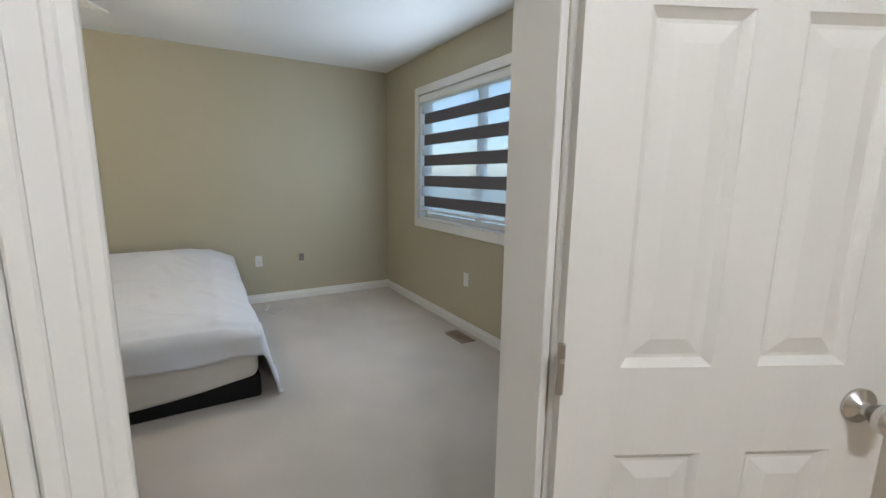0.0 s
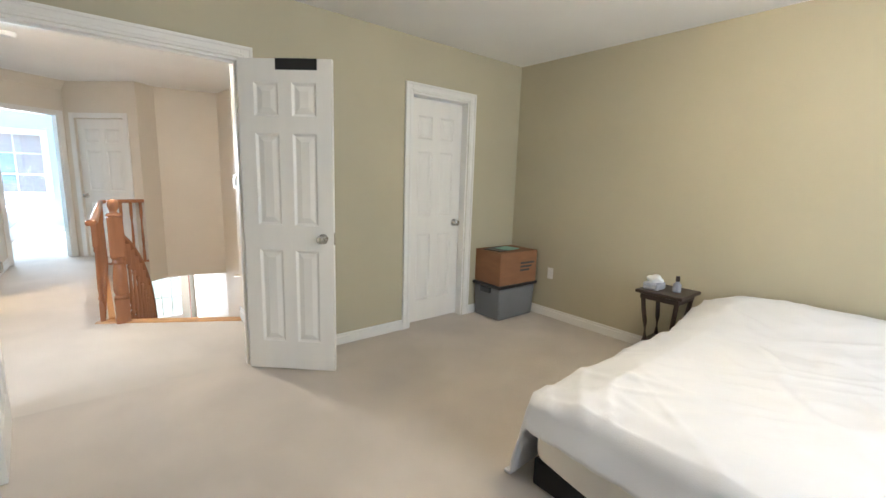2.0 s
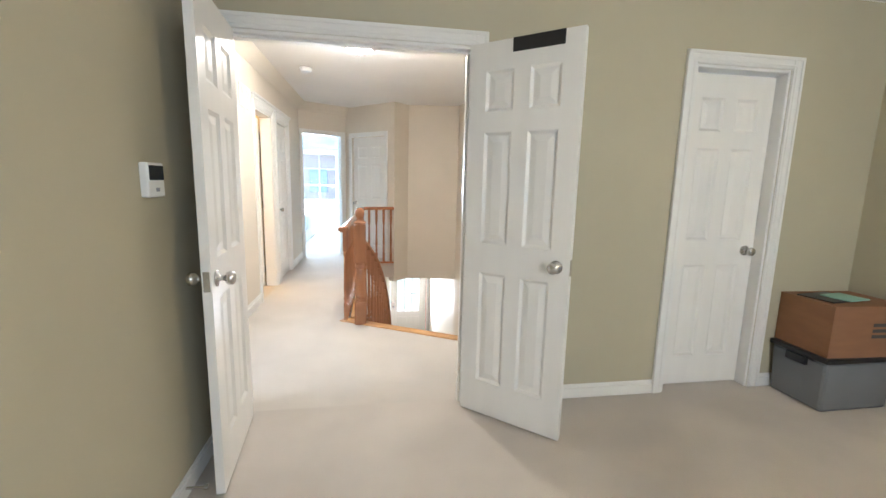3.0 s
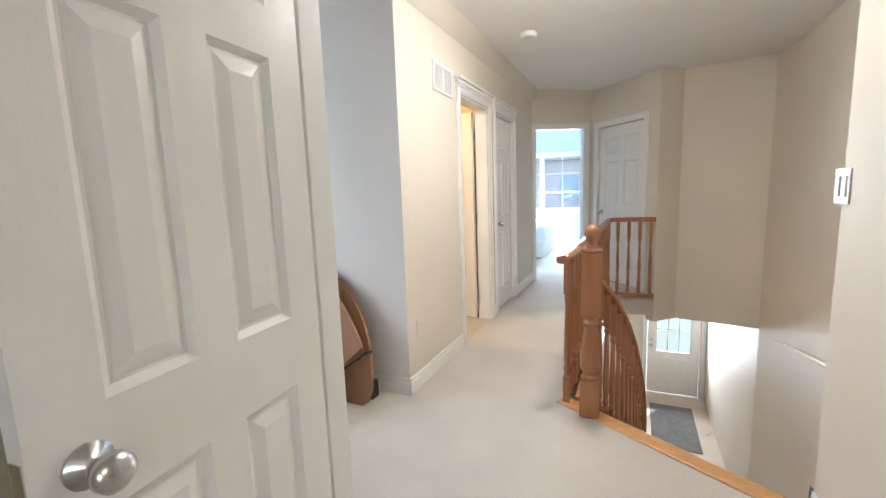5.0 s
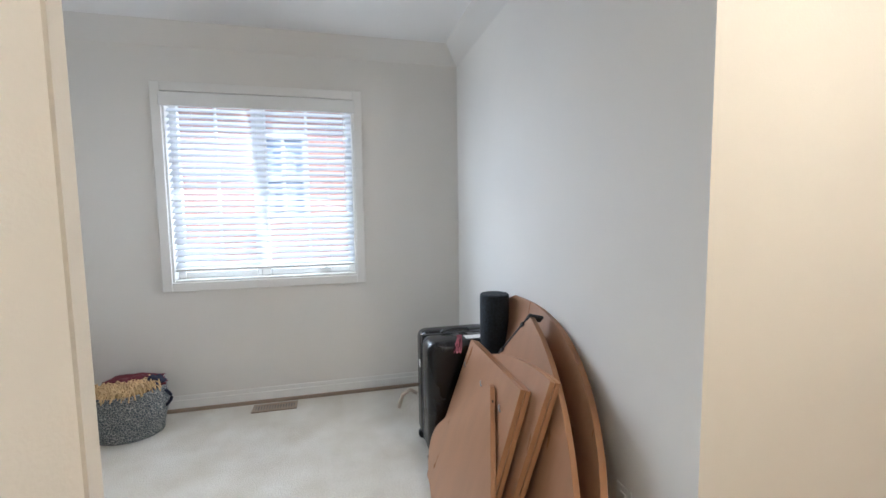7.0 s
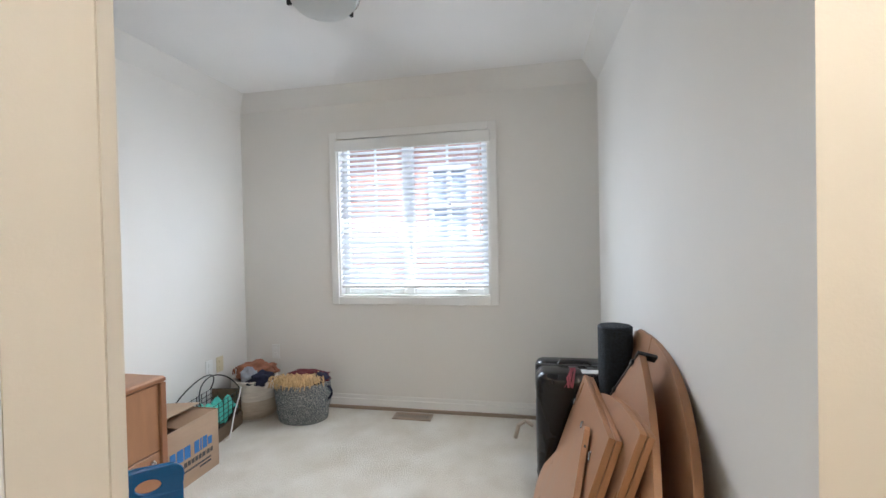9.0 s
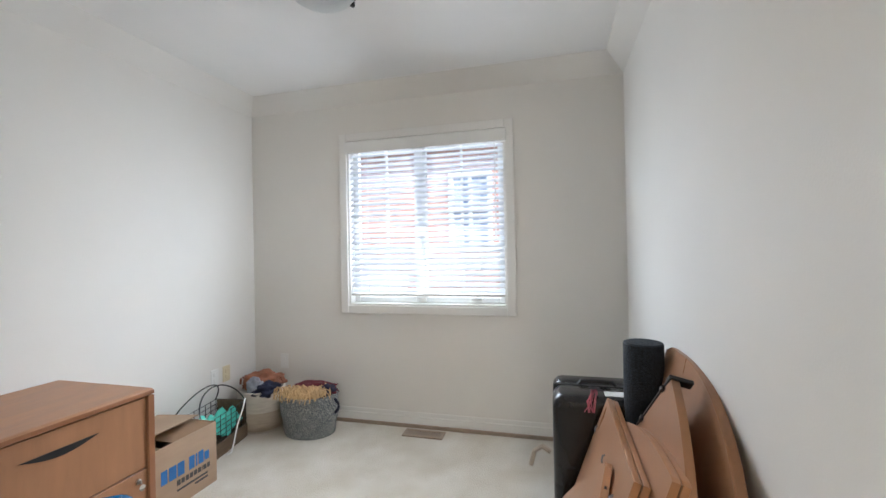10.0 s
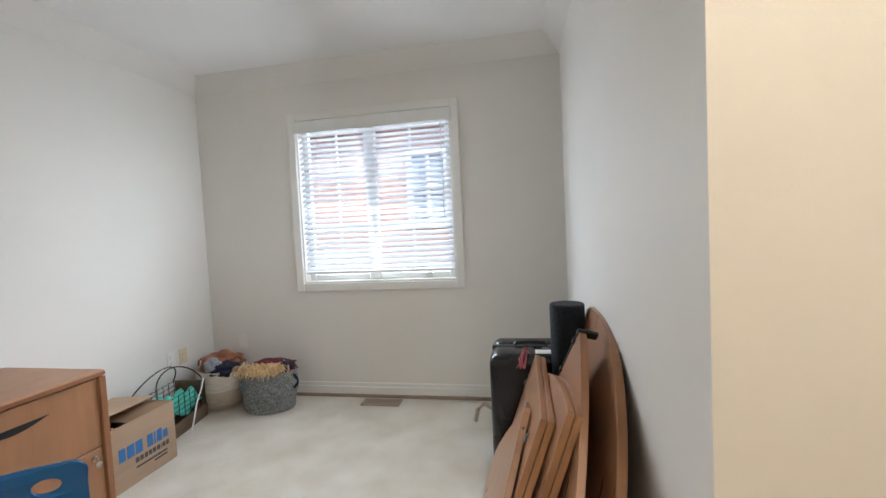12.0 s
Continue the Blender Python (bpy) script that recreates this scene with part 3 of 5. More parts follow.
def cove(x0, x1, y0, y1, sides):
    """Drywall coving round a ceiling: wall to ceiling in a slanted band."""
    bm = bm_new()
    a, z0 = 0.115, HD - 0.12
    for s in sides:
        if s in "WE":
            x, o = (x0, 1) if s == "W" else (x1, -1)
            ring = [[(x, y0, z0), (x + o * a, y0, HD + 0.002), (x, y0, HD + 0.002)], [(x, y1, z0), (x + o * a, y1, HD + 0.002), (x, y1, HD + 0.002)]]
        else:
            y, o = (y0, 1) if s == "S" else (y1, -1)
            ring = [[(x0, y, z0), (x0, y + o * a, HD + 0.002), (x0, y, HD + 0.002)], [(x1, y, z0), (x1, y + o * a, HD + 0.002), (x1, y, HD + 0.002)]]
        v = [[bm.verts.new(p) for p in r] for r in ring]
        for k in range(3):
            bm.faces.new((v[0][k], v[1][k], v[1][(k + 1) % 3], v[0][(k + 1) % 3]))
        bm.faces.new(v[0])
        bm.faces.new(v[1])
    return bm


structure(part("trim", cove(-2.68, -0.15, -1.275, 1.556, "WSN"), DENWALL), "pale plastered coving round the ceiling", "coving")
structure(part("trim", cove(-0.415, 0.30, 1.556, 5.12, "W"), CREAM), "cream plastered coving along the hall", "coving")

# baseboards
site(0)
baseboard("y", 3.96, -1, -5.12, 0.0)
baseboard("x", -5.12, 1, 0.0, 3.946)
baseboard("y", 0.0, 1, -2.918, 0.0)
baseboard("y", 0.0, 1, -5.106, -3.765)
baseboard("x", 0.0, -1, 1.38, 2.55)
baseboard("x", 0.0, -1, 3.335, 3.946)
site(DY)
baseboard("y", -2.68, 1, -1.275, 1.556, 0.11)
baseboard("x", -1.275, 1, -2.666, -0.15, 0.11)
tagged(boxpart("trim_carpet_edge", (-2.666, -2.652, -1.26, 1.54, 0.0, 0.026), BROWNMET, None, 0.003), "brown wooden strip along the carpet edge", "trim", kind="structure")
baseboard("x", 1.556, -1, -2.666, -0.401, 0.11)
baseboard("y", -0.415, 1, 1.542, 2.46, 0.11)
baseboard("y", -0.415, 1, 3.30, 3.40, 0.11)
baseboard("y", -0.415, 1, 4.22, 5.12, 0.11)
baseboard("y", 1.50, -1, 0.40, 1.23, 0.11)
baseboard("x", 9.05, -1, -2.4, 1.4, 0.11)

# door trim
site(0)
casing("x", 0.0, 1, -3.693, -2.99, 2.03)
casing("x", -0.12, -1, -3.693, -3.086, 2.03)
jamb("x", -0.12, 0.0, -3.693, -2.99, 2.03)
structure(boxpart("trim", (-0.1195, -0.104, -3.078, -3.009, 0.0, 2.012), TRIM, None, 0.003), "white painted door stop strip", "trim")
casing("y", 0.0, -1, 0.06, 1.31, 2.03)
casing("y", 0.135, 1, 0.06, 1.31, 2.03)
jamb("y", 0.0, 0.135, 0.06, 1.31, 2.03)
casing("y", 0.0, -1, 2.62, 3.265, 2.03)
jamb("y", 0.0, 0.12, 2.62, 3.265, 2.03)
site(DY)
casing("x", -0.415, 1, 2.53, 3.23, 2.03, cap=True)
jamb("x", -0.535, -0.415, 2.53, 3.23, 2.03)
casing("x", -0.415, 1, 3.47, 4.15, 2.03, cap=True)
jamb("x", -0.535, -0.415, 3.47, 4.15, 2.03)

site(0)
bm = bm_new()
for c0, c1, z0, z1 in ((0.078, 0.092, 0, 2.0), (1.278, 1.292, 0, 2.0), (0.092, 1.278, 1.998, 2.012)):
    add_box(bm, c0, c1, 0.036, 0.075, z0, z1, 0.002)
structure(part("trim", bm, TRIM), "white painted door stop strip", "trim")
# doors
site(0)
six_panel_door("door_1", 0.60, 2.02, pose(0.098, -0.004, 0.0, 0, 0, -85.3), "white six-panel double-door leaf, standing open by the wall")
leaf = six_panel_door("door_2", 0.59, 2.02, pose(1.292, -0.022, 0.0, 0, 0, 180 + 137) @ Matrix.Diagonal((1, -1, 1, 1)), "white six-panel double-door leaf, half open with a black tape strip")
boxpart("tape_strip", (0.24, 0.50, -0.0195, -0.0172, 1.955, 2.021), BLACK, leaf, 0, "black strip along the top")
boxpart("tape_strip", (0.24, 0.50, 0.0172, 0.0195, 1.955, 2.021), BLACK, leaf, 0, "black strip along the top")
six_panel_door("door_3", 0.60, 2.0, pose(2.643, 0.09, 0.0, 0, 0, 0), "closed white six-panel closet door")
site(DY)
six_panel_door("door_4", 0.64, 2.0, pose(-0.455, 4.13, 0.0, 0, 0, -90), "closed white six-panel hall closet door")
six_panel_door("door_5", 0.58, 2.0, pose(-0.555, 3.20, 0.0, 0, 0, 168), "white six-panel bathroom door standing open")
site(0)
six_panel_door("door_7", 0.62, 2.02, pose(-0.145, -3.69, 0.0, 0, 0, 243), "white six-panel ensuite door standing open", lock=(0.835, 1.003))

site(DY)
# stairwell: nosing, steps, rail
ed = Vector((1.50 - 0.50, 1.23 - 1.82)).normalized()
ang = math.degrees(math.atan2(ed.y, ed.x))
bm = bm_new()
add_box(bm, -0.02, 1.17, -0.06, 0.035, -0.05, 0.012, 0.008, pose(0.50, 1.82, 0, 0, 0, ang), 2)
structure(part("stair_nosing", bm, OAKTRIM), "golden oak nosing at the head of the stairs", "nosing")
structure(boxpart("stair_fascia", (0.555, 0.60, 1.86, 4.62, -0.33, 0.012), OAKTRIM), "golden oak edge board along the stairwell", "trim")
stairs = thing("staircase", "curved carpeted staircase with oak treads going down", "staircase", kind="structure")
N = 14
for k in range(1, N):
    u0, u1 = (k - 1) / (N - 1), k / (N - 1)
    bm = bm_new()
    a, b, c, d = bez(INNER, u0), bez(OUTER, u0 * 0.92), bez(OUTER, u1 * 0.92), bez(INNER, u1)
    add_prism(bm, [a, b, c, d], -0.1964 * k - 0.19, -0.1964 * k)
    part("step", bm, CARPET, stairs)


def baluster(parent, x, y, z0, z1, mat=OAK):
    bm = bm_new()
    h = z1 - z0
    s = 0.019
    add_box(bm, x - s, x + s, y - s, y + s, z0, z0 + 0.2 * h, 0.003)
    add_box(bm, x - s, x + s, y - s, y + s, z1 - 0.22 * h, z1, 0.003)
    add_lathe(bm, [(0.017, z0 + 0.2 * h), (0.012, z0 + 0.22 * h), (0.02, z0 + 0.25 * h), (0.013, z0 + 0.28 * h), (0.018, z0 + 0.36 * h), (0.013, z0 + 0.6 * h), (0.011, z0 + 0.72 * h), (0.018, z0 + 0.75 * h), (0.013, z0 + 0.77 * h), (0.017, z0 + 0.78 * h)], x, y, 10)
    return part("baluster", bm, mat, parent)


rail = thing("stair_railing", "varnished red oak railing with turned balusters round the stairwell", "railing", kind="structure")
NX, NY = 0.655, 1.70
bm = bm_new()
s = 0.052
add_box(bm, NX - s, NX + s, NY - s, NY + s, 0.0, 0.22, 0.006)
add_lathe(bm, [(0.050, 0.22), (0.052, 0.235), (0.040, 0.25), (0.050, 0.27), (0.054, 0.30), (0.050, 0.40), (0.042, 0.48), (0.036, 0.52), (0.046, 0.54), (0.04, 0.56), (0.048, 0.58)], NX, NY, 28)
add_box(bm, NX - s, NX + s, NY - s, NY + s, 0.58, 0.93, 0.006)
part("newel_post", bm, OAK, rail, "heavy newel post with a ball finial")
bm = bm_new()
add_lathe(bm, [(0.05, 0.93), (0.058, 0.94), (0.05, 0.955), (0.028, 0.965), (0.024, 0.98), (0.034, 0.992), (0.040, 1.010), (0.042, 1.030), (0.038, 1.052), (0.026, 1.068), (0.012, 1.076), (0.0, 1.078)], NX, NY, 32)
part("finial", bm, OAK, rail, "turned ball finial", True)


def handrail(pts, name="handrail", width=0.030):
    bm = bm_new()
    rings = []
    prof = [(-1, -0.5), (-1, 0.25), (-0.6, 0.9), (0, 1.05), (0.6, 0.9), (1, 0.25), (1, -0.5), (0.6, -0.8), (-0.6, -0.8)]
    for i, p in enumerate(pts):
        d = (Vector(pts[min(i + 1, len(pts) - 1)]) - Vector(pts[max(i - 1, 0)]))
        side = Vector((d.y, -d.x, 0)).normalized()
        rings.append([bm.verts.new(Vector(p) + side * a * width + Vector((0, 0, b * 0.027))) for a, b in prof])
    n = len(prof)
    for a, b in zip(rings, rings[1:]):
        for k in range(n):
            bm.faces.new((a[k], a[(k + 1) % n], b[(k + 1) % n], b[k]))
    bm.faces.new(rings[0])
    bm.faces.new(rings[-1])
    return part(name, bm, OAK, rail)


GX0, GX1, GY1 = 0.515, 0.60, 4.60
handrail([(GX0 - 0.02, 1.72, 0.875), (GX0, 1.82, 0.875), (GX1 - 0.01, 4.2, 0.875), (GX1, GY1 - 0.05, 0.875), (GX1 + 0.06, GY1 + 0.03, 0.875), (1.09, 4.69, 0.875)])
structure(boxpart("shoe_rail", (0.62, 1.09, 4.58, 4.64, 0.0, 0.02), OAK), "oak shoe rail at the floor", "trim")
for i in range(21):
    f_ = i / 20
    y = 1.79 + (GY1 - 1.79) * f_
    baluster(rail, GX0 + (GX1 - GX0) * f_, y, 0.0, 0.855)
for i in range(4):
    baluster(rail, 0.70 + 0.115 * i, 4.62 + 0.016 * i, 0.0, 0.855)
bm = bm_new()
add_box(bm, 0.462, 0.536, 1.715, 1.80, 0.856, 0.90, 0.014, seg=3)
part("rail_cap", bm, OAK, rail, "rounded end cap of the guard rail")
slope = []
for i in range(25):
    u = i / 24
    p = bez(INNER, u)
    slope.append((p.x, p.y, rail_z(u)))
handrail(slope)
for i in range(1, 26):
    u = i / 26
    p = bez(INNER, u)
    zr = rail_z(u)
    baluster(rail, p.x, p.y, max(LOW, zr - 0.86), zr - 0.02)
bm = bm_new()
rows = []
for i in range(25):
    u = i / 24
    p = bez(INNER, u)
    zr = rail_z(u)
    rows.append([bm.verts.new(q) for q in ((p.x - 0.02, p.y, zr - 1.10), (p.x - 0.02, p.y, zr - 0.80), (p.x + 0.02, p.y, zr - 0.80), (p.x + 0.02, p.y, zr - 1.10))])
for a, b in zip(rows, rows[1:]):
    for k in range(4):
        bm.faces.new((a[k], b[k], b[(k + 1) % 4], a[(k + 1) % 4]))
part("stringer", bm, OAK, rail)
bm = bm_new()
pts = []
for i in range(20):
    u = 0.12 + 0.75 * i / 19
    p = bez(OUTER, u)
    q = bez(OUTER, min(1, u + 0.01)) - bez(OUTER, u - 0.01)
    nrm = Vector((-q.y, q.x)).normalized()
    pts.append((p.x + nrm.x * 0.06, p.y + nrm.y * 0.06, 0.42 - 0.9 * (u - 0.12)))
add_tube(bm, pts, 0.022, 10)
wallrail = part("wall_handrail", bm, IVORY, rail, "light round handrail on the curved wall")
# stair skirt on the curved wall
bm = bm_new()
rows = []
for i in range(25):
    u = i / 24
    p = bez(OUTER, u)
    q = bez(OUTER, min(1, u + 0.01)) - bez(OUTER, max(0, u - 0.01))
    nrm = Vector((-q.y, q.x)).normalized() * 0.015
    zc = 0.12 - 2.6 * u
    rows.append([bm.verts.new(v) for v in ((p.x, p.y, zc - 0.35), (p.x, p.y, zc), (p.x + nrm.x, p.y + nrm.y, zc), (p.x + nrm.x, p.y + nrm.y, zc - 0.35))])
for a, b in zip(rows, rows[1:]):
    for k in range(4):
        bm.faces.new((a[k], b[k], b[(k + 1) % 4], a[(k + 1) % 4]))
structure(part("stair_skirt", bm, TRIM), "white stair skirting on the curved wall", "trim")


# ---- windows ----
def sash(parent, axis_at, u0, u1, z0, z1, axis, bars=(1, 2), depth=0.045):
    """One framed light with its pane and grille bars."""
    w = 0.045
    bm = bm_new()

    def b(a, c, q0, q1, t):
        if axis == "x":
            add_box(bm, axis_at - t, axis_at + t, a, c, q0, q1, 0.003)
        else:
            add_box(bm, a, c, axis_at - t, axis_at + t, q0, q1, 0.003)
    b(u0, u0 + w, z0, z1, depth / 2)
    b(u1 - w, u1, z0, z1, depth / 2)
    b(u0 + w, u1 - w, z0, z0 + w, depth / 2)
    b(u0 + w, u1 - w, z1 - w, z1, depth / 2)
    fr = part("window_frame", bm, WHITEPL, parent)
    for i in range(1, bars[0] + 1):
        c = u0 + (u1 - u0) * i / (bars[0] + 1)
        bm = bm_new()
        b(c - 0.009, c + 0.009, z0 + w, z1 - w, 0.006)
        part("grille_bar", bm, WHITEPL, fr)
    for i in range(1, bars[1] + 1):
        c = z0 + (z1 - z0) * i / (bars[1] + 1)
        bm = bm_new()
        b(u0 + w, u1 - w, c - 0.009, c + 0.009, 0.0055)
        part("grille_bar", bm, WHITEPL, fr)
    bm = bm_new()
    b(u0 + w, u1 - w, z0 + w, z1 - w, 0.003)
    p = part("pane", bm, GLASS, parent)
    p.visible_shadow = False


def window_trim(axis, face, out, u0, u1, z0, z1, w=0.06):
    bm = bm_new()

    def b(a, c, q0, q1, t0, t1):
        lo, hi = sorted((face + t0 * out, face + t1 * out))
        if axis == "x":
            add_box(bm, lo, hi, a, c, q0, q1, 0.003)
        else:
            add_box(bm, a, c, lo, hi, q0, q1, 0.003)
    b(u0 - w, u0, z0 - w, z1 + w, 0, 0.016)
    b(u1, u1 + w, z0 - w, z1 + w, 0, 0.016)
    b(u0, u1, z1, z1 + w, 0, 0.016)
    b(u0, u1, z0 - w, z0, 0, 0.016)
    for a, c, q0, q1 in ((u0, u0 + 0.014, z0, z1), (u1 - 0.014, u1, z0, z1), (u0 + 0.014, u1 - 0.014, z1 - 0.014, z1), (u0 + 0.014, u1 - 0.014, z0, z0 + 0.014)):
        b(a, c, q0, q1, -0.135, 0.0)
    return structure(part("trim", bm, TRIM), "white painted window trim", "trim")


w1 = thing("window_1", "white vinyl window with two sashes and thin grilles", "window", kind="structure")
sash(w1, -2.775, -0.406, 0.14, 0.90, 2.116, "x")
sash(w1, -2.775, 0.14, 0.771, 0.90, 2.116, "x")
boxpart("mullion", (-2.745, -2.735, 0.125, 0.185, 0.90, 2.116), WHITEPL, w1, 0.004)
bm = bm_new()
add_box(bm, -2.75, -2.725, 0.52, 0.60, 0.925, 0.945, 0.005)
add_cyl(bm, (-2.735, 0.56, 0.945), (-2.70, 0.60, 0.965), 0.006, seg=8)
part("crank_handle", bm, WHITEPL, w1)
window_trim("x", -2.68, 1, -0.42, 0.785, 0.885, 2.13)

blind = thing("venetian_blind", "white venetian blind lowered over the small window, slats half open", "blind")
boxpart("valance", (-2.675, -2.655, -0.432, 0.797, 2.035, 2.125), WHITEPL, blind, 0.004)
boxpart("head_rail", (-2.73, -2.68, -0.40, 0.765, 2.06, 2.11), WHITEPL, blind)
for i in range(26):
    z = 0.995 + 0.041 * i
    bm = bm_new()
    add_box(bm, -0.025, 0.025, -0.585, 0.585, -0.0014, 0.0014, 0, pose(-2.706, 0.1825, z, 0, 35, 0))
    part("slat", bm, SLAT, blind)
boxpart("bottom_rail", (-2.73, -2.68, -0.402, 0.767, 0.955, 0.974), WHITEPL, blind, 0.003)
for y in (-0.25, 0.18, 0.60):
    bm = bm_new()
    add_cyl(bm, (-2.679, y, 0.97), (-2.679, y, 2.06), 0.0016, seg=6)
    part("ladder_cord", bm, WHITEPL, blind)
bm = bm_new()
add_cyl(bm, (-2.665, 0.715, 1.36), (-2.665, 0.715, 2.04), 0.004, seg=8)
part("tilt_wand", bm, WHITEPL, blind)

site(0)
w2 = thing("window_2", "wide white vinyl bedroom window", "window", kind="structure")
sash(w2, -5.215, 1.314, 2.225, 0.915, 2.076, "y", (0, 0))
sash(w2, -5.215, 2.225, 3.136, 0.915, 2.076, "y", (0, 0))
window_trim("y", -5.12, 1, 1.30, 3.15, 0.90, 2.09, 0.075)
zb = thing("zebra_blind", "zebra roller blind with grey and sheer white bands", "blind")
boxpart("cassette", (1.316, 3.134, -5.17, -5.10, 2.012, 2.075), WHITEPL, zb, 0.012, seg=2)
z = 2.012
k = 0
while z > 1.005:
    h = 0.096 if k % 2 == 0 else 0.100
    z1_ = max(z - h, 1.0)
    x0_, x1_ = (1.318, 3.132) if k % 2 == 0 else (1.335, 3.085)
    boxpart("sheer_band" if k % 2 == 0 else "grey_band", (x0_, x1_, -5.142, -5.1405, z1_, z), SHEER if k % 2 == 0 else SHADE, zb)
    z = z1_
    k += 1
boxpart("bottom_bar", (1.325, 3.125, -5.15, -5.13, 0.982, 1.0), WHITEPL, zb, 0.003)

site(DY)
w3 = thing("window_3", "wide white grilled window of the far bedroom", "window", kind="structure")
sash(w3, 9.12, -1.95, -1.05, 0.75, 1.98, "y", (1, 2))
sash(w3, 9.12, -1.05, -0.15, 0.75, 1.98, "y", (1, 2))
window_trim("y", 9.05, -1, -1.95, -0.15, 0.75, 1.98, 0.07)

# front door with its glass light
fd = thing("front_door", "pale front door with a bright glazed upper half", "door", kind="structure")
bm = bm_new()
for d in ((1.18, 1.33, LOW + 0.02, LOW + 2.03), (1.89, 2.04, LOW + 0.02, LOW + 2.03), (1.33, 1.89, LOW + 0.02, LOW + 0.85), (1.33, 1.89, LOW + 1.72, LOW + 2.03)):
    add_box(bm, d[0], d[1], 8.03, 8.075, d[2], d[3])
part("slab", bm, DOORP, fd)
for a, b in ((1.34, 1.57), (1.65, 1.88)):
    boxpart("panel", (a, b, 8.022, 8.03, LOW + 0.2, LOW + 0.70), DOORP, fd, 0.006)
p = boxpart("pane", (1.33, 1.89, 8.048, 8.056, LOW + 0.85, LOW + 1.72), GLASS, fd)
p.visible_shadow = False
for i in (1, 2):
    boxpart("grille_bar", (1.33 + 0.187 * i - 0.008, 1.33 + 0.187 * i + 0.008, 8.04, 8.048, LOW + 0.85, LOW + 1.72), DOORP, fd)
boxpart("grille_bar", (1.33, 1.89, 8.04, 8.047, LOW + 1.28, LOW + 1.296), DOORP, fd)
kd = knob(fd, 1.24, LOW + 0.95, 8.03, -1)
kd2 = knob(fd, 1.24, LOW + 1.08, 8.03, -1)
casing("y", 8.0, -1, 1.16, 2.06, LOW + 2.05, z=LOW)
bm = bm_new()
add_box(bm, 1.22, 1.90, 6.15, 7.55, LOW, LOW + 0.012, 0.004)
tagged(part("door_mat", bm, MAT), "dark grey ribbed mat on the entrance floor", "door mat")

# ---- outside ----
site(0)
slab("ground", rect(-400, 400, -400, 400), -3.3, -2.95, GRASS, "pale lawn and driveway round the house", "ground")
nb = thing("neighbour_house", "red brick neighbouring house with a white window", "house")
bm = bm_new()
for d in ((-9.0, -5.6, -4.0, -0.52, -2.95, 2.75), (-9.0, -5.6, 0.10, 7.0, -2.95, 2.75), (-9.0, -5.6, -0.52, 0.10, -2.95, 1.30), (-9.0, -5.6, -0.52, 0.10, 2.42, 2.75)):
    add_box(bm, *d)
part("wall", bm, BRICK, nb)
bm = bm_new()
for i in range(74):
    z = -2.9 + 0.0765 * i
    add_box(bm, -5.604, -5.598, -4.0, -0.54 if 1.25 < z < 2.45 else 7.0, z, z + 0.010)
part("mortar_joints", bm, PALE, nb)
bm = bm_new()
for d in ((-0.52, -0.46, 1.30, 2.42), (0.04, 0.10, 1.30, 2.42), (-0.46, 0.04, 1.30, 1.36), (-0.46, 0.04, 2.36, 2.42), (-0.46, 0.04, 1.83, 1.89), (-0.23, -0.19, 1.36, 2.36)):
    add_box(bm, -5.68, -5.57, d[0], d[1], d[2], d[3])
nw = part("window", bm, WHITEPL, nb)
boxpart("pane", (-5.66, -5.65, -0.46, 0.04, 1.36, 2.36), PANE, nw)
bm = bm_new()
add_prism(bm, rect(-9.3, -5.45, -4.3, 7.3), 2.75, 2.87)
part("roof", bm, ROOF, nb)
boxpart("gutter", (-5.49, -5.38, -4.3, 7.3, 2.72, 2.84), WHITEPL, nb, 0.02)
lr = thing("porch_roof", "low pale sunlit roof between the houses", "roof")
bm = bm_new()
v = [bm.verts.new(p) for p in ((-5.6, -4.0, 0.95), (-5.6, -1.15, 0.95), (-4.2, -1.15, 0.35), (-4.2, -4.0, 0.35), (-5.6, -4.0, 0.80), (-5.6, -1.15, 0.80), (-4.2, -1.15, 0.20), (-4.2, -4.0, 0.20))]
for q in ((0, 1, 2, 3), (7, 6, 5, 4), (0, 4, 5, 1), (1, 5, 6, 2), (2, 6, 7, 3), (3, 7, 4, 0)):
    bm.faces.new([v[i] for i in q])
part("roof", bm, PALE, lr)
for y in (-3.8, -1.3):
    boxpart("post", (-4.32, -4.22, y - 0.05, y + 0.05, -2.95, 0.24), PALE, lr)
st = thing("street_house", "brick house across the street", "house")
bm = bm_new()
add_box(bm, -8, 8, 28, 36, -2.95, 3.0)
part("wall", bm, PINKBRICK, st)
for x in (-6, -3, 0, 3, 6):
    boxpart("window", (x - 0.6, x + 0.6, 27.94, 28.02, 0.4, 2.0), PANE, st)
bm = bm_new()
for a, b in ((-8.4, 8.4),):
    v = [bm.verts.new(p) for p in ((a, 27.6, 3.0), (b, 27.6, 3.0), (b, 36.4, 3.0), (a, 36.4, 3.0), (a + 2, 32, 6.0), (b - 2, 32, 6.0))]
    for q in ((0, 1, 5, 4), (1, 2, 5), (2, 3, 4, 5), (3, 0, 4), (3, 2, 1, 0)):
        bm.faces.new([v[i] for i in q])
part("roof", bm, ROOF, st)


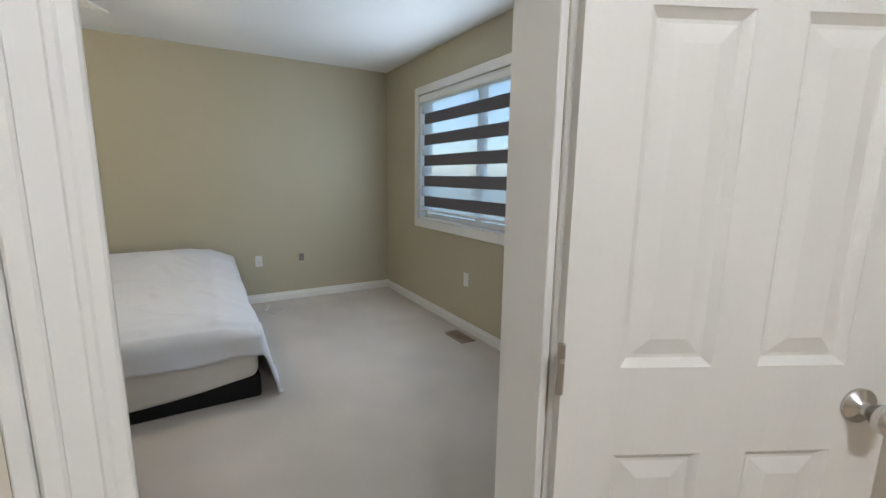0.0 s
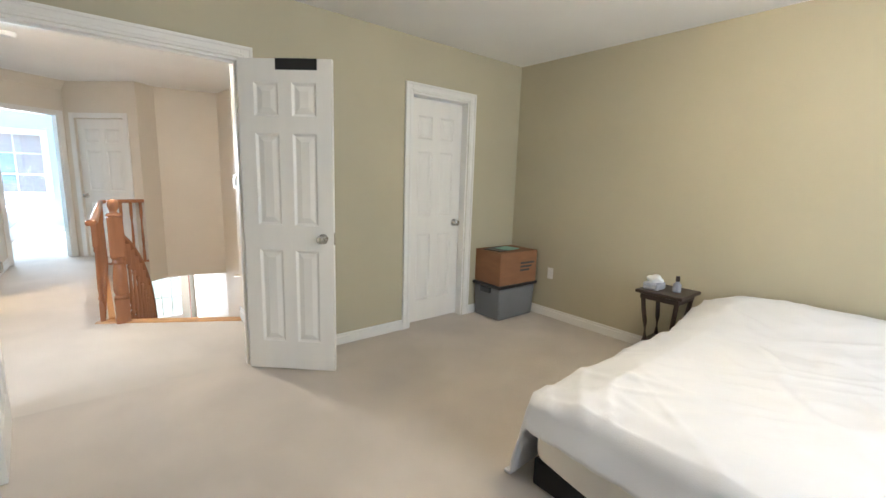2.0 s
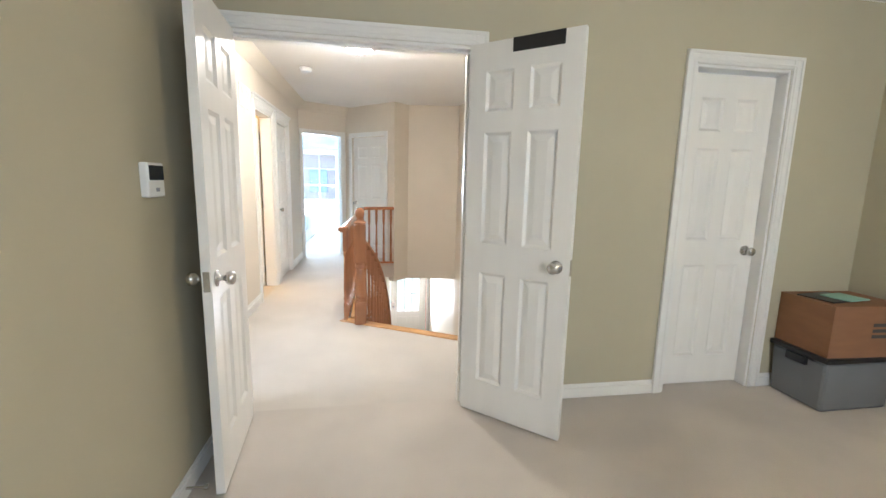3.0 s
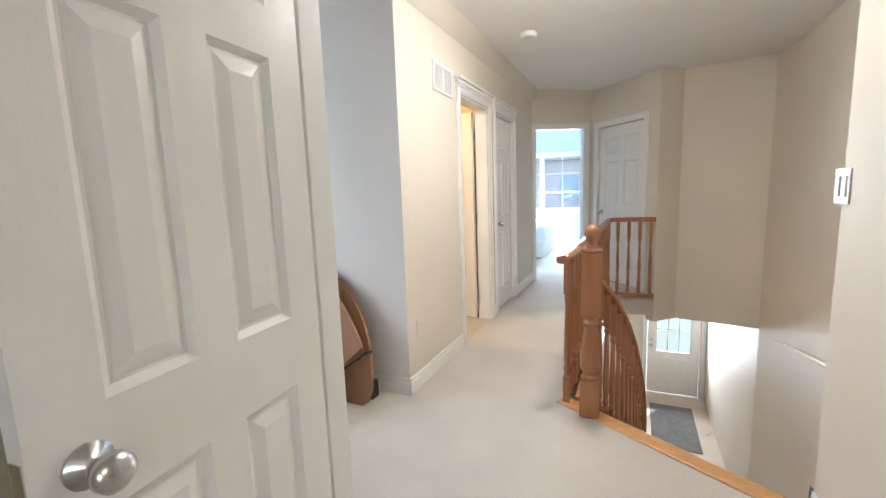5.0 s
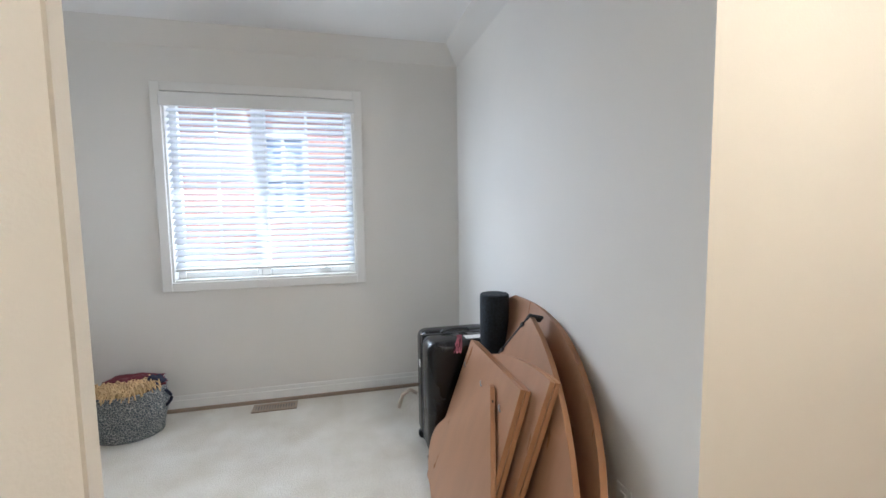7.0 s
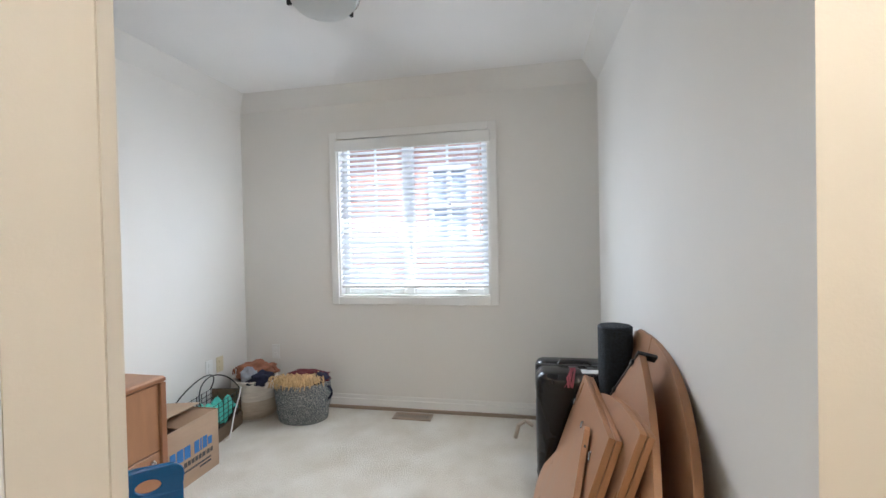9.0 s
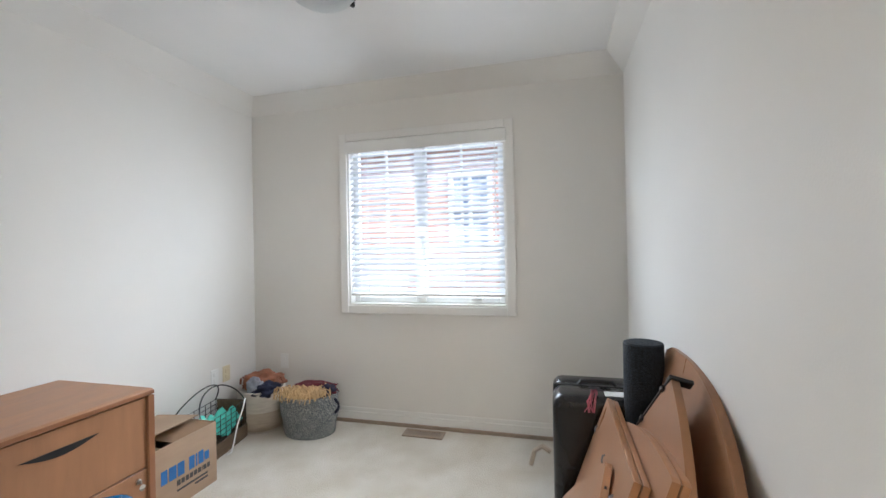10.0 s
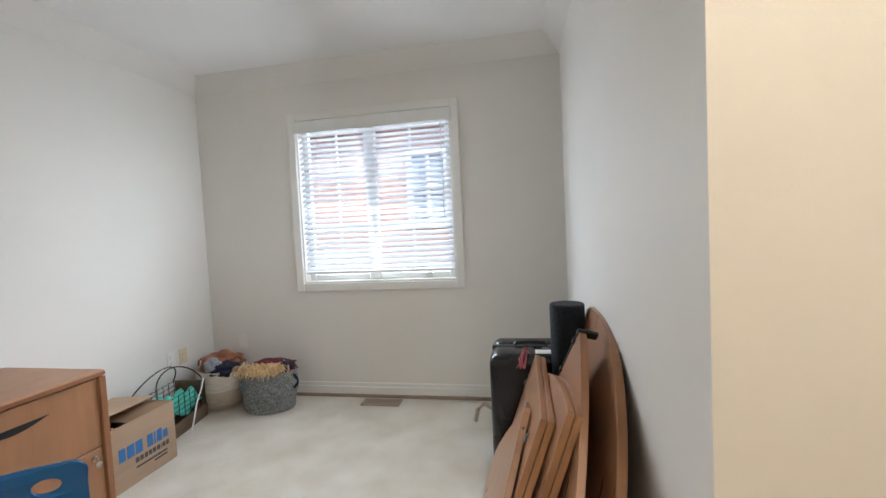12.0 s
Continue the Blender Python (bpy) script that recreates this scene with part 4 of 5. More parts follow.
# ---- bedroom things ----
bed = thing("bed", "low double bed with white mattress on a black base", "bed")
boxpart("base", (1.938, 3.86, -3.43, -1.94, 0.0, 0.135), BLACKCLOTH, bed, 0.012)
bm = bm_new()
add_box(bm, 1.926, 3.87, -3.422, -1.945, 0.125, 0.375, 0.045, seg=3)
bmesh.ops.subdivide_edges(bm, edges=[e for e in bm.edges if e.calc_length() > 0.5], cuts=12)
for v in bm.verts:
    sag = 0.085 * (1 - ((v.co.y + 2.68) / 0.73) ** 2)
    if v.co.z < 0.2:
        v.co.z -= sag * 0.9 - 0.01
part("mattress", bm, MATTRESS, bed, "pale grey mattress side", smooth=True)

L0, L1, W0, W1 = 1.922, 3.88, -3.435, -1.94
HF, HS = 0.115, 0.44
nu, nv = 130, 136
me_v, me_f = [], []
for i in range(nu + 1):
    a = -HF + (L1 - L0 + HF) * i / nu
    for j in range(nv + 1):
        b = -HS + (W1 - W0 + 2 * HS) * j / nv
        x, y = L0 + a, W0 + b
        dx = max(0.0, -a)
        dy = max(0.0, -b, b - (W1 - W0))
        cx, cy = max(x, L0), min(max(y, W0), W1)
        drop = math.hypot(dx, dy)
        n1 = noise.noise(Vector((x * 3.2, y * 2.2, 0.3)))
        n2 = noise.noise(Vector((x * 9 + y * 5, y * 6, 2.1)))
        n3 = abs(noise.noise(Vector((x * 2.2 - y * 3.4, y * 2.0 + x * 2.8, 7.7))))
        top = 0.482 + 0.010 * n1 + 0.002 * n2 + 0.022 * max(0, 0.2 - n3)
        fold = 1 - abs(noise.noise(Vector(((x * 0.8 + y * 0.6) * 1.5, (y * 0.8 - x * 0.6) * 5.5, 3.3))))
        fold2 = 1 - abs(noise.noise(Vector(((x * 0.5 - y * 0.87) * 1.3, (y * 0.5 + x * 0.87) * 6.0, 9.1))))
        top += 0.022 * max(0, fold - 0.86) / 0.14 * max(0, n1 + 0.25) + 0.018 * max(0, fold2 - 0.88) / 0.12 * max(0, 0.3 - n1)
        head = max(0.0, (a - 1.35) / 0.5)
        mid = abs((b / (W1 - W0)) - 0.5) * 2
        top += 0.15 * min(1.0, head) ** 0.8 * (1 - 0.35 * max(0.0, mid) ** 3)
        top -= 0.05 * max(0.0, mid - 0.75) / 0.25 if drop == 0 else 0.05
        if dx == 0 and dy == 0 and a < 0.1:
            top -= 0.03 * (0.1 - a) / 0.1
        elif dx > 0:
            top -= 0.03
        d = min(drop * 1.05, top - 0.028)
        bulge = 0.014 + 0.105 * (drop / 0.45) + 0.02 * noise.noise(Vector((x * 6, y * 6, drop * 3)))
        if drop > 0:
            px, py = cx - dx / drop * bulge, cy + (dy / drop * bulge) * (1 if y > cy else -1)
        else:
            px, py = x, y
        me_v.append((px, py, top - d))
for i in range(nu):
    for j in range(nv):
        q = i * (nv + 1) + j
        me_f.append((q, q + 1, q + nv + 2, q + nv + 1))
dme = bpy.data.meshes.new("duvet")
dme.from_pydata(me_v, [], me_f)
for f in dme.polygons:
    f.use_smooth = True
dme.materials.append(DUVET)
duvet = tagged(new("duvet", dme), "rumpled white duvet spread over the bed", "duvet")
sol = duvet.modifiers.new("thickness", "SOLIDIFY")
sol.thickness, sol.offset = 0.014, 1.0

# side table
nt_ = thing("side_table", "small dark-stained wooden side table beside the bed", "side table")
TX0, TX1, TY0, TY1 = 3.50, 3.84, -1.90, -1.58
boxpart("tabletop", (TX0, TX1, TY0, TY1, 0.565, 0.59), DARKWOOD, nt_, 0.008, seg=2)
boxpart("apron", (TX0 + 0.03, TX1 - 0.03, TY0 + 0.03, TY1 - 0.03, 0.525, 0.565), DARKWOOD, nt_)
for sx in (0, 1):
    for sy in (0, 1):
        bm = bm_new()
        x = TX0 + 0.045 if sx == 0 else TX1 - 0.045
        y = TY0 + 0.045 if sy == 0 else TY1 - 0.045
        ox, oy = (-1 if sx == 0 else 1), (-1 if sy == 0 else 1)
        pts = [(x + ox * o, y + oy * o, z) for z, o in ((0.54, 0.0), (0.45, -0.008), (0.35, -0.022), (0.22, -0.03), (0.1, -0.012), (0.03, 0.025), (0.0, 0.035))]
        add_tube(bm, pts, 0.016, 8)
        part("leg", bm, DARKWOOD, nt_)
boxpart("lower_shelf", (TX0 + 0.06, TX1 - 0.06, TY0 + 0.06, TY1 - 0.06, 0.2, 0.215), DARKWOOD, nt_)
tis = thing("tissue_pack", "clear plastic pack with white tissues", "tissues")
bm = bm_new()
add_box(bm, 3.54, 3.68, -1.72, -1.61, 0.59, 0.645, 0.015, seg=2)
part("pack", bm, GREYCL, tis)
bm = bm_new()
bmesh.ops.create_icosphere(bm, subdivisions=3, radius=0.05)
for v in bm.verts:
    v.co *= 1 + 0.45 * noise.noise(v.co * 28)
    v.co.z *= 0.7
bmesh.ops.translate(bm, vec=(3.61, -1.67, 0.662), verts=bm.verts)
part("tissue", bm, WHITEPL, tis, "crumpled white tissue", True)
bt = thing("small_bottle", "small clear bottle with a dark cap", "bottle")
bm = bm_new()
add_lathe(bm, [(0.026, 0.59), (0.028, 0.60), (0.028, 0.645), (0.012, 0.66), (0.012, 0.672)], 3.66, -1.80, 14)
part("bottle", bm, GREYCL, bt, smooth=True)
bm = bm_new()
add_lathe(bm, [(0.014, 0.668), (0.014, 0.70), (0.01, 0.705)], 3.66, -1.80, 12)
part("cap", bm, DARKWOOD, bt)

# storage tote and carton
tote = thing("storage_tote", "grey plastic storage tote with a black lid", "storage box")
bm = bm_new()
vs = add_box(bm, 3.40, 3.92, -0.37, -0.02, 0.0, 0.315, 0.02, seg=2)
for v in bm.verts:
    k = 1 - 0.06 * (1 - v.co.z / 0.315)
    v.co.x, v.co.y = 3.66 + (v.co.x - 3.66) * k, -0.195 + (v.co.y + 0.195) * k
part("tub", bm, TOTE, tote)
bm = bm_new()
add_box(bm, 3.385, 3.935, -0.385, -0.01, 0.313, 0.345, 0.008, seg=2)
part("lid", bm, BLACK, tote, "black lid")
for x in (3.39, 3.93):
    boxpart("handle", (x - 0.012, x + 0.012, -0.26, -0.13, 0.26, 0.312), BLACK, tote, 0.005)
carton = thing("cardboard_carton", "brown cardboard carton on the grey tote", "box", pose(3.665, -0.195, 0.345, 0, 0, -3))
for d in ((-0.25, 0.25, -0.175, -0.171), (-0.25, 0.25, 0.171, 0.175), (-0.25, -0.246, -0.171, 0.171), (0.246, 0.25, -0.171, 0.171)):
    boxpart("side", (*d, 0.0, 0.31), CARD, carton)
boxpart("bottom", (-0.246, 0.246, -0.171, 0.171, 0.0, 0.004), CARD, carton)
for i, (y0, y1, t) in enumerate(((-0.175, -0.002, 4), (0.002, 0.175, -3))):
    bm = bm_new()
    add_box(bm, -0.25, 0.25, y0, y1, 0.31, 0.314)
    part("flap", bm, CARD, carton)
for i in range(3):
    boxpart("printed_bar", (0.02, 0.21 - 0.03 * i, -0.1765, -0.175, 0.19 - 0.035 * i, 0.21 - 0.035 * i), GREYPRINT, carton)
fold = thing("paper_folder", "black folder and pale green paper lying on the carton", "paper", pose(3.58, -0.18, 0.66, 0, 0, 8))
boxpart("folder", (-0.13, 0.13, -0.10, 0.10, 0.0, 0.008), BLACK, fold, 0.002)
boxpart("paper", (-0.02, 0.16, -0.12, 0.04, 0.008, 0.014), TEALP, fold)

outlet(pose(3.96, -0.518, 0.44, 0, 0, 90))
outlet(pose(3.96, -3.69, 0.44, 0, 0, 90), "white wall outlet with a plug in it", plug=True)
outlet(pose(3.96, -4.115, 0.45, 0, 0, 90) @ Matrix.Diagonal((0.75, 1, 0.7, 1)), "grey metal cable plate on the wall", GREYPL)
outlet(pose(2.27, -5.12, 0.456, 0, 0, 180))
bm = bm_new()
add_tube(bm, [(3.93, -3.7, 0.006), (3.8, -3.75, 0.006), (3.62, -3.68, 0.006), (3.5, -3.76, 0.006), (3.55, -3.85, 0.006)], 0.004, 6)
tagged(part("power_cord", bm, WHITEPL), "thin white cord lying on the carpet", "cord")
floor_register(2.03, 2.30, -5.06, -4.93, BROWNMET, "tan metal floor vent in the carpet under the window")
th = thing("thermostat", "white wall thermostat with a dark display", "thermostat")
boxpart("body", (0.0, 0.028, -0.715, -0.60, 1.245, 1.365), WHITEPL, th, 0.006, seg=2)
boxpart("display", (0.027, 0.0305, -0.705, -0.61, 1.305, 1.355), SCREEN, th)
boxpart("button", (0.027, 0.031, -0.665, -0.645, 1.265, 1.278), GREYCL, th)
ds = thing("door_stop", "small metal door stop on the baseboard", "door stop")
bm = bm_new()
add_cyl(bm, (0.014, -0.60, 0.05), (0.085, -0.60, 0.05), 0.006, seg=10)
add_cyl(bm, (0.085, -0.60, 0.05), (0.10, -0.60, 0.05), 0.012, seg=12)
part("stop", bm, CHROME, ds)

# ceiling fan with its lit globe
fan = thing("ceiling_fan", "white ceiling fan with a lit warm glass globe", "ceiling fan")
FX, FY = 2.48, -2.43
bm = bm_new()
add_lathe(bm, [(0.07, H), (0.07, H - 0.03), (0.02, H - 0.05), (0.02, H - 0.06), (0.10, H - 0.065), (0.115, H - 0.09), (0.115, H - 0.13), (0.08, H - 0.15), (0.075, H - 0.16)], FX, FY, 28)
part("motor", bm, WHITEPL, fan, smooth=True)
bm = bm_new()
add_lathe(bm, [(0.078, H - 0.158), (0.12, H - 0.175), (0.135, H - 0.20), (0.125, H - 0.235), (0.085, H - 0.26), (0.03, H - 0.272), (0.0, H - 0.274)], FX, FY, 28)
part("globe", bm, WARMGLOW, fan, "lit warm glass globe", True)
bm = bm_new()
add_lathe(bm, [(0.006, H - 0.272), (0.012, H - 0.28), (0.008, H - 0.295), (0.002, H - 0.30)], FX, FY, 12)
part("finial", bm, CHROME, fan)
for i in range(5):
    bm = bm_new()
    add_box(bm, 0.16, 0.62, -0.065, 0.065, -0.004, 0.004, 0.003, pose(FX, FY, H - 0.105, 0, 0, 72 * i - 28) @ pose(0, 0, 0, 10, 0, 0))
    bl = part("blade", bm, PALE, fan, "pale blade")
    bm = bm_new()
    add_box(bm, 0.10, 0.22, -0.02, 0.02, -0.006, 0.0, 0.002, pose(FX, FY, H - 0.112, 0, 0, 72 * i - 28) @ pose(0, 0, 0, 10, 0, 0))
    part("bracket", bm, CHROME, bl)


# ---- hall things ----
site(DY)
def dome_light(x, y, z, r, mat, label, ring=CHROME):
    d = thing("ceiling_light", label, "ceiling light")
    bm = bm_new()
    add_lathe(bm, [(r, z), (r + 0.005, z - 0.012), (r, z - 0.028), (r - 0.015, z - 0.03)], x, y, 32)
    part("ring", bm, ring, d, smooth=True)
    bm = bm_new()
    add_lathe(bm, [(r - 0.012, z - 0.02), (r - 0.018, z - 0.045), (r * 0.75, z - 0.075), (r * 0.45, z - 0.095), (0.0, z - 0.102)], x, y, 32)
    part("shade", bm, mat, d, smooth=True)
    for i in range(3):
        a = 2 * math.pi * i / 3 + 0.6
        bm = bm_new()
        add_box(bm, r - 0.012, r + 0.012, -0.008, 0.008, -0.045, -0.01, 0.003, pose(x, y, z, 0, 0, math.degrees(a)))
        part("clip", bm, BLACK, d)
    return d


dome_light(0.66, 1.85, HD, 0.15, HALLGLOW, "lit flush ceiling light over the landing")
dome_light(-1.47, 0.10, HD, 0.175, FROST, "unlit frosted flush ceiling light with a chrome ring")
dome_light(-1.5, 2.5, HD, 0.14, BATHGLOW, "lit flush ceiling light in the bathroom")
site(0)
dome_light(-1.3, -3.2, H, 0.14, ENSGLOW, "lit flush ceiling light in the ensuite")
site(DY)
sm = thing("smoke_alarm", "round white smoke alarm on the hall ceiling", "smoke alarm")
bm = bm_new()
add_lathe(bm, [(0.07, HD), (0.07, HD - 0.015), (0.06, HD - 0.035), (0.045, HD - 0.042), (0.0, HD - 0.043)], 0.04, 2.96, 24)
part("body", bm, WHITEPL, sm)
vent = thing("wall_vent", "white return-air grille high on the hall wall", "wall vent")
VY0, VY1, VZ0, VZ1 = 2.045, 2.385, 1.965, 2.165
bm = bm_new()
for d in ((VY0, VY1, VZ0, VZ0 + 0.02), (VY0, VY1, VZ1 - 0.02, VZ1), (VY0, VY0 + 0.02, VZ0 + 0.02, VZ1 - 0.02), (VY1 - 0.02, VY1, VZ0 + 0.02, VZ1 - 0.02), ((VY0 + VY1) / 2 - 0.01, (VY0 + VY1) / 2 + 0.01, VZ0 + 0.02, VZ1 - 0.02)):
    add_box(bm, -0.415, -0.403, d[0], d[1], d[2], d[3], 0.002)
part("frame", bm, WHITEPL, vent)
# Gaps darkened by a black sheet, as no shaded duct is built behind.
boxpart("shade_sheet", (-0.4145, -0.412, VY0 + 0.015, VY1 - 0.015, VZ0 + 0.015, VZ1 - 0.015), BLACK, vent)
for i in range(24):
    y = VY0 + 0.025 + (VY1 - VY0 - 0.05) * i / 23
    if abs(y - (VY0 + VY1) / 2) > 0.014:
        boxpart("slat", (-0.4115, -0.404, y - 0.0022, y + 0.0022, VZ0 + 0.02, VZ1 - 0.02), WHITEPL, vent)
outlet(pose(-0.415, 1.70, 0.40, 0, 0, 90), "cream cable plate low on the hall wall", CREAM)
sw = thing("light_switch", "white double light switch by the stairs", "light switch")
boxpart("plate", (1.494, 1.50, 1.17, 1.28, 1.19, 1.31), WHITEPL, sw, 0.002)
for y in (1.20, 1.25):
    boxpart("rocker", (1.489, 1.4945, y - 0.015, y + 0.015, 1.215, 1.285), WHITEPL, sw, 0.002)

# far bedroom bed
fb = thing("far_bed", "bed with pale blue bedding in the far bedroom", "bed")
boxpart("base", (-2.0, -0.62, 6.95, 8.6, 0.0, 0.28), MATTRESS, fb, 0.02)
bm = bm_new()
add_box(bm, -2.02, -0.58, 6.92, 8.62, 0.26, 0.58, 0.07, seg=3)
bmesh.ops.subdivide_edges(bm, edges=bm.edges[:], cuts=3)
for v in bm.verts:
    v.co += Vector((0, 0, 0.05)) * noise.noise(v.co * 4)
part("duvet", bm, DUVET, fb, "pale blue-grey duvet", True)


# ---- den things ----
cab = thing("filing_cabinet", "beech veneer two-drawer filing cabinet by the wall", "cabinet")
CX0, CX1, CY0, CY1, CZ = -1.265, -0.66, -1.255, -0.665, 0.69
bm = bm_new()
add_box(bm, CX0, CX0 + 0.028, CY0, CY1 - 0.002, 0.0, CZ - 0.03, 0.006, seg=2)
add_box(bm, CX1 - 0.028, CX1, CY0, CY1 - 0.002, 0.0, CZ - 0.03, 0.006, seg=2)
add_box(bm, CX0 + 0.028, CX1 - 0.028, CY0, CY1 - 0.03, 0.03, CZ - 0.03)
part("body", bm, BEECHV, cab)
bm = bm_new()
add_box(bm, CX0, CX1, CY0, CY1 + 0.004, CZ - 0.03, CZ, 0.012, seg=3)
part("top", bm, BEECH, cab, "beech top with rounded edge")
for x0, x1 in ((CX0, CX0 + 0.028), (CX1 - 0.028, CX1)):
    boxpart("edge_band", (x0, x1, CY1 - 0.002, CY1 + 0.001, 0.0, CZ - 0.031), BEECHEDGE, cab, 0.001, "darker edge band")
boxpart("edge_band", (CX0 + 0.004, CX1 - 0.004, CY1 + 0.004, CY1 + 0.006, CZ - 0.024, CZ - 0.008), BEECHEDGE, cab, 0.0008, "darker edge band")
for z0, z1 in ((0.04, 0.335), (0.342, CZ - 0.035)):
    bm = bm_new()
    add_box(bm, CX0 + 0.03, CX1 - 0.03, CY1 - 0.03, CY1 - 0.012, z0, z1, 0.002)
    dr = part("drawer", bm, BEECHV, cab)
    bm = bm_new()
    hx = -0.90
    n = 16
    up = [(hx - 0.13 + 0.26 * i / n, z1 - 0.075 + 0.0) for i in range(n + 1)]
    lo = [(hx + 0.13 - 0.26 * i / n, z1 - 0.075 - 0.028 * math.sin(math.pi * i / n)) for i in range(1, n)]
    f0 = [bm.verts.new((x, CY1 - 0.0125, z)) for x, z in up + lo]
    f1 = [bm.verts.new((x, CY1 - 0.0085, z)) for x, z in up + lo]
    bm.faces.new(f1)
    bm.faces.new(list(reversed(f0)))
    for i in range(len(f0)):
        bm.faces.new((f0[i], f0[(i + 1) % len(f0)], f1[(i + 1) % len(f0)], f1[i]))
    part("handle", bm, BLACK, dr, "black recessed finger pull")
bm = bm_new()
add_cyl(bm, (CX0 + 0.075, CY1 - 0.012, 0.30), (CX0 + 0.075, CY1 - 0.004, 0.30), 0.012, seg=16)
add_box(bm, CX0 + 0.0735, CX0 + 0.0765, CY1 - 0.004, CY1 + 0.012, 0.292, 0.308)
add_cyl(bm, (CX0 + 0.073, CY1 + 0.012, 0.275), (CX0 + 0.073, CY1 + 0.014, 0.275), 0.014, seg=14)
part("lock", bm, CHROME, cab, "small lock with its key")

chair = thing("plastic_chair", "blue moulded plastic chair with round holes in the back", "chair", pose(-0.505, -0.09, 0, 0, 0, 46))
cu = bpy.data.curves.new("chair_back", "CURVE")
cu.dimensions, cu.fill_mode, cu.extrude, cu.bevel_depth, cu.bevel_resolution = "2D", "BOTH", 0.003, 0.0035, 2


def loop(pts):
    sp = cu.splines.new("POLY")
    sp.points.add(len(pts) - 1)
    for p, (a, b) in zip(sp.points, pts):
        p.co = (a, b, 0, 1)
    sp.use_cyclic_u = True


def ring_of(cx, cy, rx, ry, a0, a1, n):
    return [(cx + rx * math.cos(radians(a0 + (a1 - a0) * i / n)), cy + ry * math.sin(radians(a0 + (a1 - a0) * i / n))) for i in range(n + 1)]


loop([(-0.165, 0.34 + 0.02 * i) for i in range(15, 0, -1)] + [(-0.15, 0.345), (0.15, 0.345)] + [(0.165, 0.34 + 0.02 * i) for i in range(1, 15)] + ring_of(0.13, 0.65, 0.038, 0.035, 0, 90, 8) + [(0.05, 0.69), (-0.05, 0.69)] + ring_of(-0.13, 0.65, 0.038, 0.035, 90, 180, 8))
for a in (-0.085, 0.085):
    for b in (0.45, 0.54, 0.632):
        loop(ring_of(a, b, 0.034, 0.024, 0, 345, 23))
tmp = bpy.data.objects.new("tmp", cu)
scene.collection.objects.link(tmp)
back_me = bpy.data.meshes.new_from_object(tmp.evaluated_get(bpy.context.evaluated_depsgraph_get()))
bpy.data.objects.remove(tmp)
bm = bm_new()
bm.from_mesh(back_me)
bmesh.ops.remove_doubles(bm, verts=bm.verts, dist=0.0002)
bmesh.ops.triangulate(bm, faces=bm.faces[:])
for v in bm.verts:
    y, z, t = v.co.x, v.co.y, v.co.z
    v.co = Vector((t + 0.05 * (z - 0.34) / 0.345 + 0.25 * y * y, y, z))
part("backrest", bm, BLUEPL, chair, "blue back with six round holes", False)
bm = bm_new()
add_box(bm, -0.30, 0.005, -0.165, 0.175, 0.335, 0.352, 0.008, seg=3)
part("seat", bm, BLUEPL, chair, "blue moulded seat")
for sx, sy in ((-0.27, -0.15), (-0.27, 0.15), (-0.02, -0.15), (-0.02, 0.15)):
    bm = bm_new()
    add_cyl(bm, (sx, sy, 0.338), (sx * 1.08, sy * 1.12, 0.0), 0.012, 0.011, 12)
    part("leg", bm, CHROME, chair)

# moving carton with printed side
BX0, BX1, BY0, BY1, BH = -1.745, -1.285, -1.20, -0.785, 0.335
mb = thing("moving_carton", "open kraft cardboard moving carton with blue print", "box")
for d in ((BX0, BX1, BY1 - 0.005, BY1), (BX0, BX1, BY0, BY0 + 0.005), (BX0, BX0 + 0.005, BY0 + 0.005, BY1 - 0.005), (BX1 - 0.005, BX1, BY0 + 0.005, BY1 - 0.005)):
    boxpart("side", (*d, 0.0, BH), KRAFT, mb)
boxpart("bottom", (BX0 + 0.005, BX1 - 0.005, BY0 + 0.005, BY1 - 0.005, 0.0, 0.005), KRAFT, mb)
for lab, mat4, w, d in (("flap", pose(BX0, (BY0 + BY1) / 2, BH - 0.006, 0, 12, 0), 0.20, 0.39), ("flap", pose(BX1, (BY0 + BY1) / 2, BH - 0.006, 0, 168, 0), 0.20, 0.39)):
    bm = bm_new()
    add_box(bm, 0, w, -d / 2, d / 2, -0.002, 0.002, 0, mat4)
    part("flap", bm, KRAFTIN, mb, "raised cardboard flap")
bm = bm_new()
add_box(bm, BX0 + 0.004, BX1 - 0.004, 0, 0.30, -0.002, 0.002, 0, pose(0, BY0, BH + 0.002, 5, 0, 0))
part("flap", bm, KRAFT, mb)
for x0, x1, z0, z1, mt in ((0.055, 0.085, 0.155, 0.20, 0), (0.092, 0.125, 0.150, 0.218, 0), (0.133, 0.143, 0.150, 0.218, 0), (0.151, 0.186, 0.150, 0.218, 0), (0.215, 0.255, 0.150, 0.218, 0), (0.263, 0.305, 0.150, 0.218, 0), (0.315, 0.35, 0.150, 0.218, 0), (0.05, 0.068, 0.106, 0.132, 1), (0.074, 0.094, 0.106, 0.132, 1), (0.10, 0.104, 0.106, 0.132, 1), (0.11, 0.13, 0.106, 0.132, 1), (0.136, 0.156, 0.106, 0.132, 1), (0.162, 0.182, 0.106, 0.132, 1), (0.188, 0.208, 0.106, 0.132, 1), (0.214, 0.234, 0.106, 0.132, 1), (0.24, 0.26, 0.106, 0.132, 1), (0.065, 0.26, 0.076, 0.086, 1), (0.065, 0.15, 0.056, 0.066, 1)):
    boxpart("printed_bar", (BX0 + x0, BX0 + x1, BY1, BY1 + 0.0012, z0, z1), GREYPRINT if mt else BLUEPRINT, mb)

